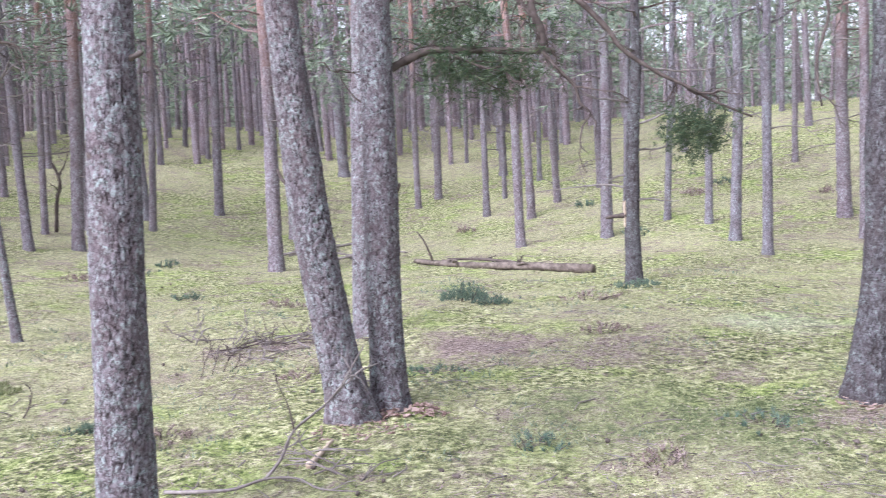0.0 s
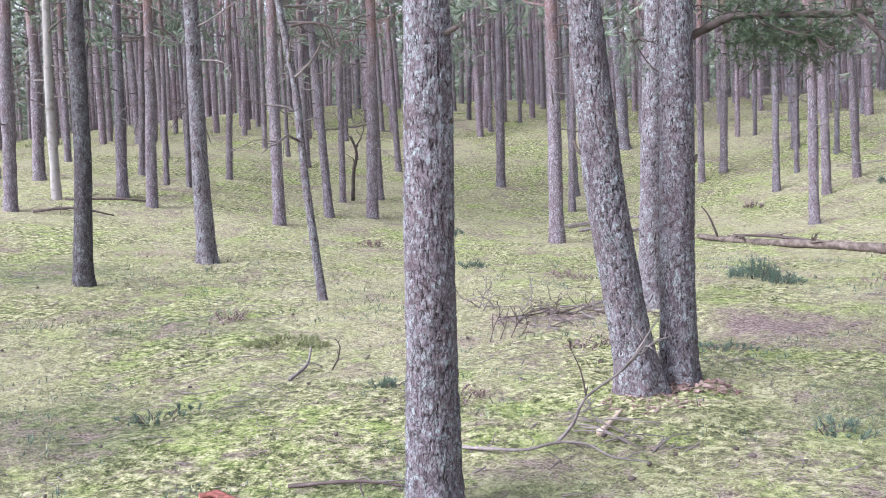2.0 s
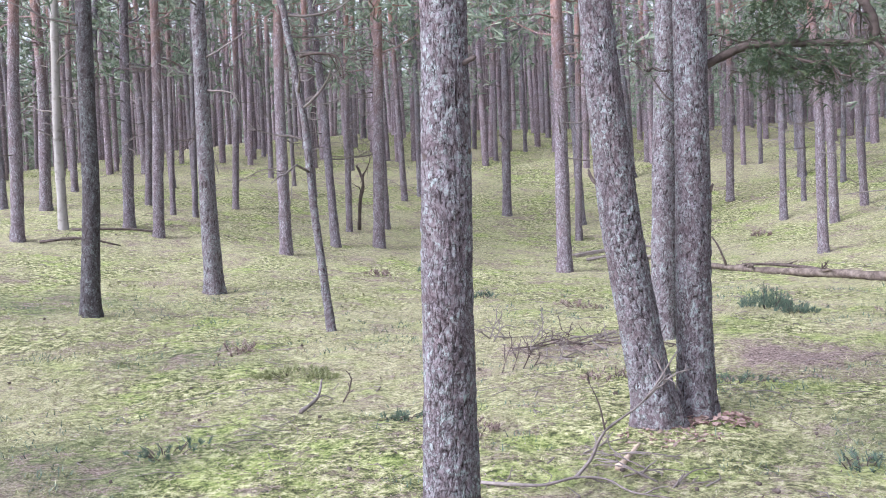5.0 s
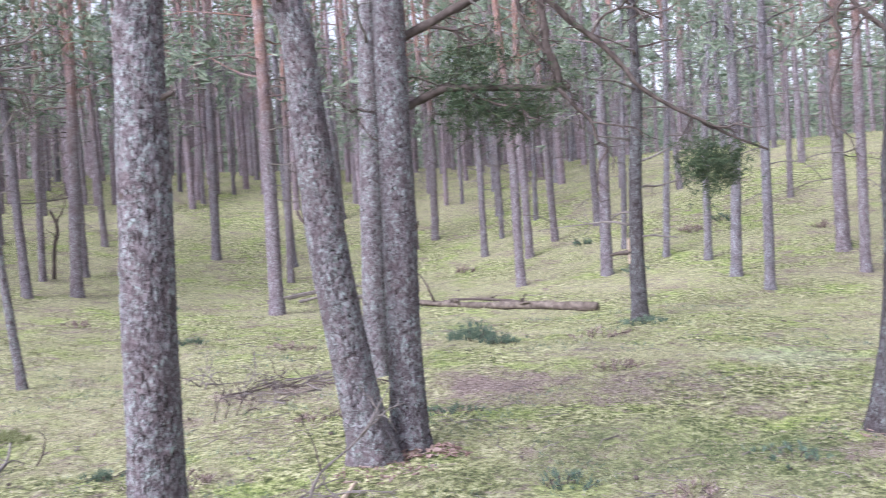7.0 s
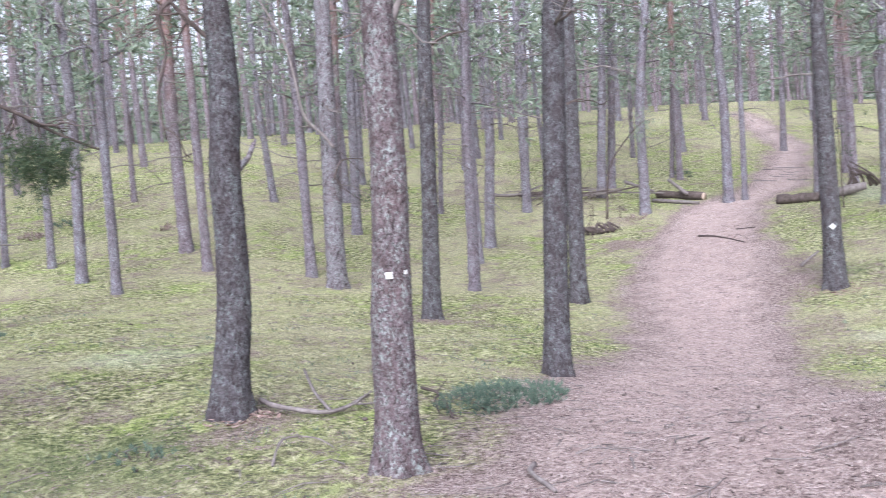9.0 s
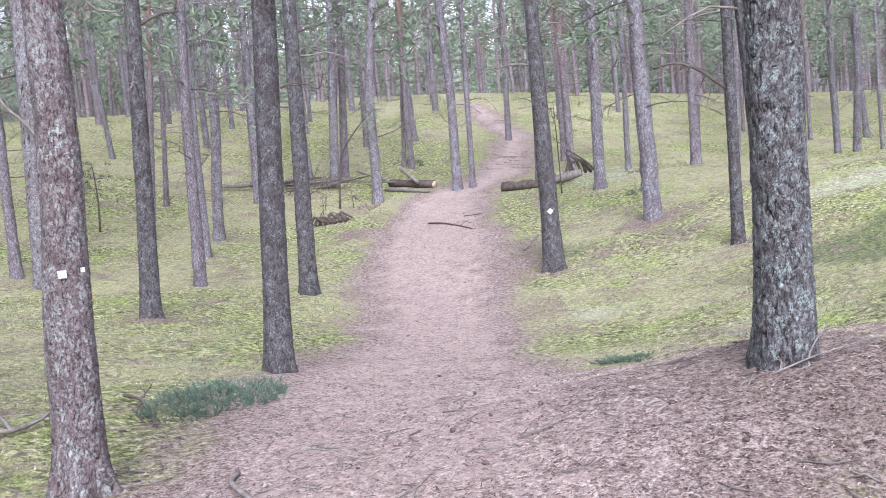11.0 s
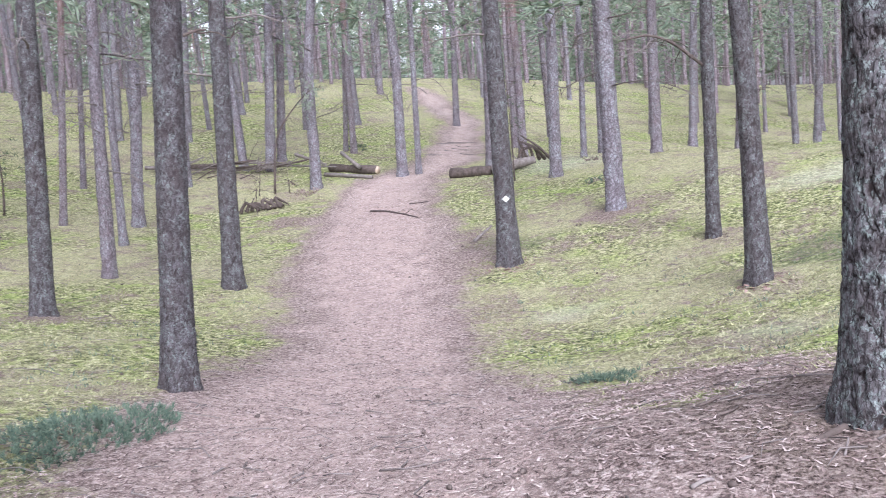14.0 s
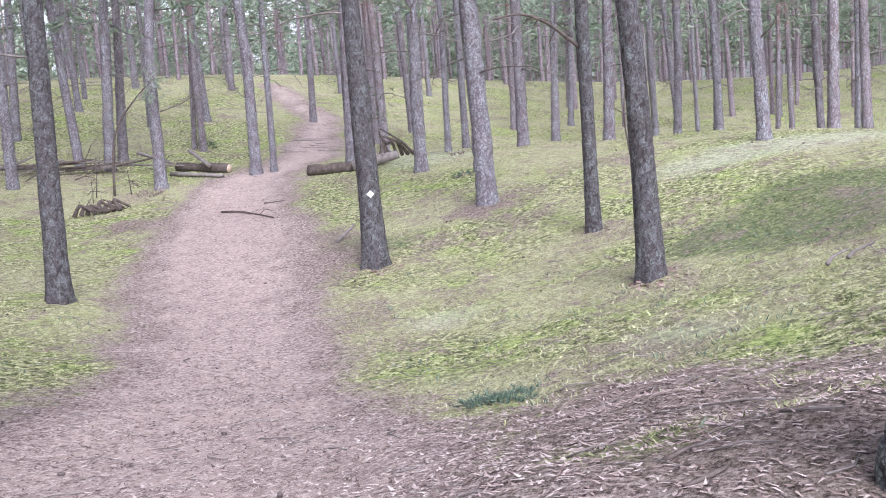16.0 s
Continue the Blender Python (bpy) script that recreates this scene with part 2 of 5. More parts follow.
LITTER_BITS = plain_material("needle_litter", [(0.12, (0.0595, 0.0425, 0.0391)), (0.35, (0.204, 0.149, 0.136)), (0.7, (0.383, 0.306, 0.285)), (0.95, (0.578, 0.51, 0.484))], 2.0, 0.9, 0.0, True)
CHIPS = plain_material("bark_chips", [(0.1, (0.12, 0.072, 0.06)), (0.45, (0.252, 0.174, 0.15)), (0.9, (0.372, 0.294, 0.264))], 25.0, 0.85, 0.003, True)
HEATH = plain_material("heather_green", [(0.1, (0.04, 0.07, 0.055)), (0.5, (0.1, 0.15, 0.115)), (0.9, (0.2, 0.26, 0.19))], 4.0, 0.8, 0.0, True)
GROUND = ground_material()

# ---- the lie of the land: low dunes, as a sum of rounded swells ----
SWELL = [-0.34, 1.34, -0.15, -1.67, 0.75, 0.5, -0.13, -0.08, 2.79, -0.08, -1.55, 0.01, -0.34, -0.29, 0.39, 0.39, -0.65, -0.24, -1.8, 0.9, 4.09, -0.44, -3.78, 1.33, 1.99, -2.8, -1.5, 1.64, -1.22, -0.91, -1.11, -2.47, -0.96, 1.35, -0.28, 0.23, 1.4, -0.94, -0.7, 0.63, 1.62, 2.41, 0.56, -1.07, 2.41, 3.64, -0.55, -0.07, 1.71, 0.25, 2.23, 2.87, 0.65, -0.47, -0.7, 0.07, 0.17, 0.26, -0.77]
rings = [(0, 0, 5)]
for ring, count, spread in ((7, 7, 5), (14, 9, 7), (23, 11, 9), (36, 12, 14), (55, 12, 20)):
    for k in range(count):
        a = radians(-115 + 145 * k / (count - 1))
        rings.append((0.5 - ring * math.sin(a), 0.5 + ring * math.cos(a), spread))
rings += [(4.4, 0.9, 1.6), (6.0, -1.0, 2.4), (3.2, -1.2, 1.8), (7.2, 1.4, 2.2), (17.5, 3.5, 3.5), (23, 4, 4.5), (28, 9, 5)]


def swell(x, y):
    x, y = np.asarray(x, float), np.asarray(y, float)
    z = np.zeros(np.broadcast(x, y).shape)
    for (cx, cy, s), c in zip(rings, SWELL):
        z += c * np.exp(-((x - cx) ** 2 + (y - cy) ** 2) / (2 * s * s))
    far = np.clip((np.hypot(x, y) - 60) / 60, 0, 1)
    return z * (1 - far) + 4.5 * far


def hash2(i, j, seed):
    v = np.sin(i * 127.1 + j * 311.7 + seed * 74.7) * 43758.5453
    return v - np.floor(v)


def lumps(x, y, size, seed):
    """Smooth value noise in -1..1."""
    x, y = np.asarray(x, float) / size, np.asarray(y, float) / size
    i, j = np.floor(x), np.floor(y)
    u, v = x - i, y - j
    u, v = u * u * (3 - 2 * u), v * v * (3 - 2 * v)
    a = hash2(i, j, seed) * (1 - u) + hash2(i + 1, j, seed) * u
    b = hash2(i, j + 1, seed) * (1 - u) + hash2(i + 1, j + 1, seed) * u
    return 2 * (a * (1 - v) + b * v) - 1


TRAIL = [(-9, -8.5, 1.6), (-1.0, -0.9, 1.5), (3.4, 3.2, 1.5), (5.9, 5.2, 1.5), (8.3, 6.9, 1.15), (16.5, 13.4, 1.5), (20.3, 15.7, 1.2), (23.6, 16.2, 1.0), (27.6, 18.6, 0.9), (31, 20.5, 0.8), (37, 27, 0.7)]
BARE = [(4.0, 1.6, 1.7), (5.8, 2.6, 1.2), (-0.5, 8.4, 0.7), (0.6, 8.0, 0.6), (13.6, 9.4, 1.0), (14.9, 10.6, 1.0), (-2.7, 9.3, 0.7), (6.2, 1.4, 1.0), (15.8, 15.0, 0.9), (11.5, 10.6, 0.6), (3.2, -0.4, 1.6), (16.2, 7.8, 0.8), (11.4, 3.9, 0.5), (15.5, 7.1, 0.6), (14.3, 5.4, 0.4), (7.6, 11.3, 0.5), (1.9, 6.1, 0.5), (7.0, 3.0, 0.7), (18.4, 6.0, 0.6)]


def trod_at(x, y):
    """How far a place lies on the trail: 1 in its middle, 0.5 at the edge."""
    x, y = np.asarray(x, float), np.asarray(y, float)
    best = np.full(np.broadcast(x, y).shape, -9.0)
    for (ax, ay, aw), (bx, by, bw) in zip(TRAIL, TRAIL[1:]):
        k = np.clip(((x - ax) * (bx - ax) + (y - ay) * (by - ay)) / ((bx - ax) ** 2 + (by - ay) ** 2), 0, 1)
        w = aw + (bw - aw) * k
        best = np.maximum(best, 0.5 + (w - np.hypot(x - ax - k * (bx - ax), y - ay - k * (by - ay))) / 1.5)
    return np.clip(best + 0.1 * lumps(x, y, 1.9, 4) + 0.14 * lumps(x, y, 0.7, 5) + 0.1 * lumps(x, y, 0.23, 6), 0, 1)


def bare_at(x, y):
    x, y = np.asarray(x, float), np.asarray(y, float)
    best = np.full(np.broadcast(x, y).shape, -9.0)
    for cx, cy, r in BARE:
        best = np.maximum(best, 0.5 + (r - np.hypot(x - cx, y - cy)) / 1.6)
    return np.clip(best + 0.22 * lumps(x, y, 0.8, 8) + 0.12 * lumps(x, y, 0.25, 9), 0, 1)


# dull heathery places below 0.5, pale lichen above
DULL = [(-2.6, 3.6, 1.0, -0.7), (0.4, 5.4, 1.3, -0.35), (0.9, 6.4, 1.0, -0.35), (-0.4, 5.9, 0.9, -0.3), (-6.5, 8.2, 1.0, -0.6), (-5.2, 4.9, 1.1, -0.7), (-10.5, 11.0, 1.3, -0.7), (12.9, 2.8, 1.1, -1), (14.0, 2.4, 1.2, -1), (12.1, 2.0, 0.9, -1), (13.2, 3.7, 0.6, -0.8), (15.0, 2.9, 0.8, -0.8), (14.6, 9.0, 1.0, -0.6),
        (9.0, 3.2, 0.7, 0.6), (18.2, 3.8, 1.2, 0.9), (17.3, 4.8, 0.9, 0.7), (21.5, 11.5, 1.4, 0.9), (24.0, 12.6, 1.8, 0.9), (2.4, 9.4, 0.9, 0.8), (19.0, 2.6, 1.3, 0.8), (11.0, 6.0, 0.7, 0.6)]


def hue_at(x, y):
    x, y = np.asarray(x, float), np.asarray(y, float)
    h = np.full(np.broadcast(x, y).shape, 0.5)
    for cx, cy, r, s in DULL:
        h += 0.5 * s * np.exp(-(((x - cx) ** 2 + (y - cy) ** 2) / (r * r)) ** 1.5)
    return np.clip(h + 0.1 * lumps(x, y, 0.9, 15), 0, 1)


def land(x, y):
    """Height of the ground, with hummocks."""
    off = 1 - 0.6 * trod_at(x, y)
    fade = np.clip(1.3 - np.hypot(x, y) / 40, 0.25, 1)
    return swell(x, y) + fade * off * (0.05 * lumps(x, y, 1.3, 1) + 0.024 * lumps(x, y, 0.42, 2) + 0.02 * lumps(x, y, 0.15, 3))


def height(x, y):
    return float(land(x, y))


# ---- mesh helpers ----
def mesh_object(name, verts, faces, mat, parent=None, smooth=True):
    me = bpy.data.meshes.new(name)
    me.from_pydata([tuple(v) for v in verts], [], faces)
    for some in mat if isinstance(mat, (list, tuple)) else [mat]:
        me.materials.append(some)
    if smooth:
        me.polygons.foreach_set("use_smooth", [True] * len(me.polygons))
    ob = new(name, me)
    if parent:
        ob.parent = parent
    return ob


class Build:
    """Collects tubes and blades for one mesh."""

    def __init__(self):
        self.v, self.f = [], []

    def tube(self, points, radii, seg=6, rough=0.0, closed=True):
        points = [Vector(p) for p in points]
        base = len(self.v)
        side = None
        for n, (p, r) in enumerate(zip(points, radii)):
            along = (points[min(n + 1, len(points) - 1)] - points[max(n - 1, 0)]).normalized()
            if side is None:
                side = along.orthogonal().normalized()
            side = (side - along * side.dot(along)).normalized()
            other = along.cross(side)
            for k in range(seg):
                a = 2 * math.pi * k / seg
                q = r * (1 + rough * (rng.random() - 0.5))
                self.v.append(tuple(p + q * (math.cos(a) * side + math.sin(a) * other)))
        for n in range(len(points) - 1):
            for k in range(seg):
                a, b = base + n * seg + k, base + n * seg + (k + 1) % seg
                self.f.append((a, b, b + seg, a + seg))
        if closed:
            self.f.append(tuple(base + k for k in reversed(range(seg))))
            self.f.append(tuple(base + (len(points) - 1) * seg + k for k in range(seg)))
        return self

    def blade(self, p, way, length, width):
        d = Vector(way).normalized()
        s = d.orthogonal().normalized()
        s.rotate(Matrix.Rotation(rng.random() * 6.283, 3, d))
        i = len(self.v)
        p = Vector(p)
        self.v += [tuple(p - s * width / 2), tuple(p + s * width / 2), tuple(p + d * length)]
        self.f.append((i, i + 1, i + 2))

    def tuft(self, p, way, count, length, width, spread=1.0):
        way = Vector(way)
        for _ in range(count):
            w = way + Vector(rng.normal(0, spread * 0.55, 3))
            self.blade(p, w, length * rng.uniform(0.7, 1.15), width)

    def make(self, name, mat, parent=None, smooth=True):
        return mesh_object(name, self.v, self.f, mat, parent, smooth)


def crooked(a, way, length, steps, wander, sag=0.0):
    """Points of a limb that starts at a and wanders."""
    p, d, out = Vector(a), Vector(way).normalized(), [Vector(a)]
    for _ in range(steps):
        d = (d + Vector(rng.normal(0, wander, 3)) + Vector((0, 0, sag))).normalized()
        p = p + d * (length / steps)
        out.append(p.copy())
    return out


def dead_branch(b, root, way, length, r, twigs=3, seg=5, sag=-0.02, wander=0.16, steps=7):
    pts = crooked(root, way, length, steps, wander * math.sqrt(7 / steps), sag)
    b.tube(pts, [r * (1 - 0.77 * n / steps) + 0.002 for n in range(len(pts))], seg)
    for _ in range(twigs):
        k = int(rng.integers(2, len(pts) - 1))
        d = (pts[k] - pts[k - 1]).normalized() + Vector(rng.normal(0, 0.7, 3))
        sub = crooked(pts[k], d, length * rng.uniform(0.2, 0.45), 3, 0.3, sag)
        b.tube(sub, [r * 0.45 * (1 - 0.24 * n) + 0.0015 for n in range(len(sub))], 3, closed=False)


def crown(limbs, needles, h0, h1, reach, branches, tufts, blades, length, width, at=lambda z: (0, 0)):
    """Live branches from h0 up to h1, with tufts of needles on their outer parts."""
    for n in range(branches):
        k = (n + rng.random()) / branches
        z = h0 + (h1 - h0) * k
        a = n * 2.4 + rng.normal(0, 0.4)
        size = reach * (0.55 + 0.5 * rng.random()) * (1.0 - 0.65 * k ** 2) * (0.55 + 0.9 * min(k * 3, 0.5))
        way = (math.cos(a), math.sin(a), 0.1 + 0.5 * k)
        ox, oy = at(z)
        pts = crooked((ox, oy, z), way, size, 4, 0.2, 0.03)
        limbs.tube(pts, [0.028 * (1 - k * 0.5) * (1 - 0.2 * i) for i in range(len(pts))], 3, closed=False)
        for _ in range(tufts if z < 7.5 else max(2, tufts // 7)):
            i = int(rng.integers(2, len(pts)))
            q = pts[i] + Vector(rng.normal(0, 0.17, 3)) * (0.6 + size * 0.35)
            d = (q - pts[max(i - 2, 0)]).normalized() + Vector((0, 0, 0.3))
            needles.tuft(q, d, blades, length, width, 1.1)


# ---- ground ----
fine = np.radians(np.arange(-118, 62, 0.4))
coarse = np.radians(np.arange(62, 242, 4.0))
angles = np.concatenate([fine, coarse])
radii = [0.03]
while radii[-1] < 95:
    radii.append(radii[-1] * 1.018 + 0.008)
radii += [110, 140, 200, 320, 600, 1200, 2600]
radii = np.array(radii)
gx = (-0.6 - radii[:, None] * np.sin(angles)[None]).ravel()
gy = (-0.4 + radii[:, None] * np.cos(angles)[None]).ravel()
gz = land(gx, gy)
na, nr = len(angles), len(radii)
i, j = np.meshgrid(np.arange(nr - 1), np.arange(na), indexing="ij")
quads = np.stack([i * na + j, (i + 1) * na + j, (i + 1) * na + (j + 1) % na, i * na + (j + 1) % na], -1).reshape(-1, 4)[:, ::-1].tolist()
quads.append([k for k in range(na)])
ground = mesh_object("ground", np.stack([gx, gy, gz], 1).tolist(), quads, GROUND)
for key, values in (("trod", trod_at(gx, gy)), ("bare", bare_at(gx, gy)), ("hue", hue_at(gx, gy))):
    ground.data.attributes.new(key, "FLOAT", "POINT").data.foreach_set("value", values.astype(np.float32))
tagged(ground, "mossy dune forest floor with a trodden sandy footpath", "ground", kind="structure")


# ---- pines that stand close ----
def cells(u, v, wide, tall, around, seed):
    """Bark plates on an unrolled trunk: distance to the joint and a number per plate. u wraps after around."""
    nu = max(3, int(round(around / wide)))
    pu, pv = u / around * nu, v / tall
    iu, iv = np.floor(pu), np.floor(pv)
    f1, f2, who = np.full(u.shape, 9.0), np.full(u.shape, 9.0), np.zeros(u.shape)
    for du in (-1, 0, 1):
        for dv in (-2, -1, 0, 1, 2):
            cu, cv = iu + du, iv + dv
            hu = np.mod(cu, nu)
            d = np.hypot(cu + 0.15 + 0.7 * hash2(hu, cv, seed) - pu, cv + 0.1 + 0.8 * hash2(hu, cv, seed + 1) - pv)
            near_ = d < f1
            f2 = np.where(near_, f1, np.minimum(f2, d))
            who = np.where(near_, hash2(hu, cv, seed + 2), who)
            f1 = np.where(near_, d, f1)
    return f2 - f1, who


def near_pine(x, y, stem, label, top=12.5, mat=None, fine_to=4.6, step=0.03, seg=54, flare=0.3, depth=0.009, plate=(0.04, 0.08),
              crowned=True, sink=0.0, dead=6, dead_from=3.0, name="pine_tree", needles_mat=None, base=None):
    """stem: rows of height, sideways x and y, and width. Above them the trunk goes on upright and tapers."""
    mat = mat or BARK_NEAR
    z0 = (height(x, y) if base is None else base) - sink
    tree = new(name)
    tree.location = (x, y, z0)
    hs, xs, ys, ws = (np.array(c, float) for c in zip(*stem))
    rise = hs[-1] - hs[-2]
    sx, sy = (xs[-1] - xs[-2]) / rise, (ys[-1] - ys[-2]) / rise
    more = np.array([2.0, 4.5, top - hs[-1]])
    hs2 = np.concatenate([[-0.25], hs, hs[-1] + more])
    xs2 = np.concatenate([[xs[0]], xs, xs[-1] + sx * np.array([1.7, 2.9, 3.2])])
    ys2 = np.concatenate([[ys[0]], ys, ys[-1] + sy * np.array([1.7, 2.9, 3.2])])
    ws2 = np.concatenate([[ws[0] * 1.05], ws, ws[-1] * np.array([0.88, 0.7, 0.2])])
    zs = np.concatenate([np.arange(-0.2, fine_to, step), np.arange(fine_to, top, 0.3)])

    def along(column):
        out = np.interp(zs, hs2, column)
        k = max(3, int(0.35 / step)) | 1
        pad = np.pad(out, k // 2, mode="edge")
        return np.convolve(pad, np.ones(k) / k, "valid")[: len(zs)]

    cx, cy, r = along(xs2), along(ys2), along(ws2) / 2
    th = np.linspace(0, 2 * math.pi, seg, endpoint=False)
    Z, T = np.meshgrid(zs, th, indexing="ij")
    R = np.repeat(r[:, None], seg, 1)
    around = float(ws[0]) * math.pi
    seed = int(abs(x * 37 + y * 91)) % 97
    warp = 0.05 * lumps(T * 3, Z * 7, 1.0, seed + 11) + 0.018 * lumps(T * 9, Z * 24, 1.0, seed + 13)
    joint, who = cells(T / (2 * math.pi) * around + warp, Z + 0.06 * lumps(T * 4, Z * 7, 1.0, seed + 12), plate[0], plate[1], around, seed)
    lift = np.clip(joint / (0.07 + 0.16 * (0.5 + 0.5 * lumps(T * 2, Z * 4, 1.0, seed + 14))), 0, 1)
    lift = lift * lift * (3 - 2 * lift)
    lobes = 1 + flare * np.exp(-np.maximum(Z, 0) / 0.13) * (0.55 + 0.45 * np.cos(T * 5 + seed + 0.8 * np.sin(T * 2)))
    wave = 1 + 0.035 * lumps(T * 1.2 + 7, Z * 2.2, 1.0, seed + 3) + 0.02 * np.cos(3 * T + seed)
    rough = np.clip(1.25 - Z / 7, 0.25, 1)
    R = R * lobes * wave + rough * (depth * (lift - 0.65) + 0.006 * (who - 0.5) * lift + 0.003 * lumps(T * 16, Z * 40, 1.0, seed + 4))
    V = np.stack([cx[:, None] + R * np.cos(T), cy[:, None] + R * np.sin(T), Z], -1).reshape(-1, 3)
    n = len(zs)
    a, b = np.meshgrid(np.arange(n - 1), np.arange(seg), indexing="ij")
    F = np.stack([a * seg + b, a * seg + (b + 1) % seg, (a + 1) * seg + (b + 1) % seg, (a + 1) * seg + b], -1).reshape(-1, 4).tolist()
    trunk = mesh_object("trunk", V.tolist(), F, mat, tree)
    for key, values in (("plate", lift.ravel()), ("cell", who.ravel())):
        trunk.data.attributes.new(key, "FLOAT", "POINT").data.foreach_set("value", values.astype(np.float32))

    def at(z):
        return float(np.interp(z, zs, cx)), float(np.interp(z, zs, cy))

    for k in range(dead):
        z = dead_from + (top * 0.5 - dead_from) * (k + rng.random()) / max(dead, 1)
        a = rng.random() * 6.283
        ox, oy = at(z)
        rr = float(np.interp(z, zs, r)) * 0.8
        br = Build()
        dead_branch(br, (ox + rr * math.cos(a), oy + rr * math.sin(a), z), (math.cos(a), math.sin(a), 0.15), rng.uniform(0.6, 1.6), 0.016)
        br.make("dead_branch", DEADWOOD, tree)
    if crowned:
        limbs, leaves = Build(), Build()
        crown(limbs, leaves, top * 0.5, top, 2.0, 26, 18, 9, 0.16, 0.012, at)
        tagged(limbs.make("branchwork", BARK_RED, tree), kind="stuff")
        leaves.make("crown", needles_mat or NEEDLES, tree, smooth=False)
    tagged(tree, label, "pine tree", "standing pines")
    return tree, at, r


def stub(tree, at, r, z, a, length=0.09, rad=0.018, mat=None):
    """A broken branch stub on a trunk."""
    ox, oy = at(z)
    rr = 0.09
    b = Build()
    pts = crooked((ox + rr * math.cos(a), oy + rr * math.sin(a), z), (math.cos(a), math.sin(a), 0.5), length, 4, 0.2)
    b.tube(pts, [rad * 1.6, rad * 1.15, rad, rad * 0.9, rad * 0.6], 8, 0.35)
    return b.make("branch_stub", mat or DEADWOOD_DARK, tree)


near = near_pine(-2.49, 3.76, [(0.0, 0.0, -0.0, 0.281), (0.09, -0.015, -0.004, 0.265), (0.88, 0.001, 0.0, 0.243), (1.42, 0.013, 0.004, 0.232), (1.96, 0.028, 0.008, 0.227), (2.49, 0.04, 0.012, 0.211)],
    "thick scaly pine trunk with pale lichen and knots", fine_to=2.8, step=0.016, seg=120)
lean = near_pine(-1.68, 6.00, [(0.0, 0.0, 0.0, 0.31), (0.41, -0.076, -0.022, 0.271), (0.99, -0.163, -0.047, 0.264), (1.56, -0.233, -0.068, 0.256), (2.13, -0.281, -0.082, 0.233), (2.69, -0.321, -0.093, 0.209)],
    "leaning pine with deeply furrowed plated bark", plate=(0.045, 0.085), depth=0.014, fine_to=3.0, step=0.017, seg=110)
pair = near_pine(-1.45, 6.26, [(-0.0, 0.0, 0.0, 0.257), (0.74, 0.006, 0.002, 0.233), (1.52, 0.017, 0.005, 0.225), (2.67, 0.031, 0.009, 0.217)],
    "straight pine beside the leaning one, fissured bark", plate=(0.04, 0.09), depth=0.011, fine_to=3.2, step=0.018, seg=100)
pairback = near_pine(-1.87, 9.49, [(0.0, 0.0, 0.0, 0.259), (1.44, 0.035, 0.01, 0.236), (2.8, 0.09, 0.026, 0.212)],
    "grey-green lichened pine behind the leaning pair")
lb2 = near_pine(-9.22, 10.24, [(-0.0, 0.0, 0.0, 0.251), (1.56, 0.099, 0.029, 0.212), (3.72, 0.132, 0.039, 0.196)],
    "dark grey pine with peeling bark strips on moss", mat=BARK_DARK, step=0.06, seg=32)
lb1 = near_pine(-8.95, 12.98, [(0.0, 0.0, -0.0, 0.309), (1.46, -0.031, -0.009, 0.254), (4.05, -0.03, -0.009, 0.218)],
    "scaly grey pine on a mossy rise", step=0.06, seg=32)
thin = near_pine(-5.90, 10.38, [(0.0, 0.0, 0.0, 0.111), (0.65, -0.063, -0.018, 0.097), (1.41, -0.134, -0.039, 0.09), (2.58, -0.198, -0.058, 0.083), (3.66, -0.355, -0.103, 0.083)],
    "thin leaning pine pole with flaking bark", fine_to=4.0, step=0.06, seg=18, dead=8, dead_from=1.8, top=9.0)
dark = near_pine(1.71, 13.61, [(-0.0, 0.0, 0.0, 0.232), (0.94, -0.004, 0.001, 0.216), (2.18, 0.045, -0.006, 0.183), (3.33, 0.137, -0.019, 0.149), (4.65, 0.117, -0.017, 0.116)],
    "dark slender pine with a bark scar and bare twigs", mat=BARK_DARK, fine_to=3.5, step=0.05, seg=28, top=7.0, dead=9, dead_from=1.0)
crook = near_pine(1.97, 6.31, [(0.0, -0.008, 0.001, 0.321), (0.27, 0.024, -0.003, 0.269), (0.77, 0.108, -0.015, 0.243), (1.35, 0.138, -0.02, 0.226), (1.81, 0.133, -0.019, 0.226), (2.35, 0.197, -0.028, 0.217), (3.09, 0.192, -0.027, 0.182)],
    "crooked dark pine with a broken branch stub", mat=BARK_DARK, dead_from=3.6, fine_to=3.4, step=0.018, seg=100, depth=0.011)
t1522 = near_pine(8.19, 15.11, [(0.0, 0.0, 0.0, 0.377), (2.15, 0.074, -0.01, 0.325), (5.02, 0.19, -0.027, 0.283)],
    "thick grey pine with a bleached bent branch", step=0.06, seg=32)
blaze = near_pine(2.14, 4.34, [(0.0, 0.0, 0.0, 0.309), (0.23, 0.008, -0.005, 0.262), (0.78, 0.027, -0.018, 0.249), (1.79, 0.084, -0.056, 0.208), (2.79, 0.093, -0.062, 0.185)],
    "lichen-spotted pine with a white painted trail blaze", flare=0.4, fine_to=3.3, step=0.018, seg=104, plate=(0.035, 0.08), depth=0.008, mat=BARK_BLAZE)
t187 = near_pine(7.70, 11.55, [(-0.0, 0.0, 0.0, 0.292), (1.48, 0.08, -0.053, 0.24), (4.87, 0.228, -0.152, 0.206)],
    "dark-barked pine on moss near the path", mat=BARK_DARK, step=0.05, seg=36)
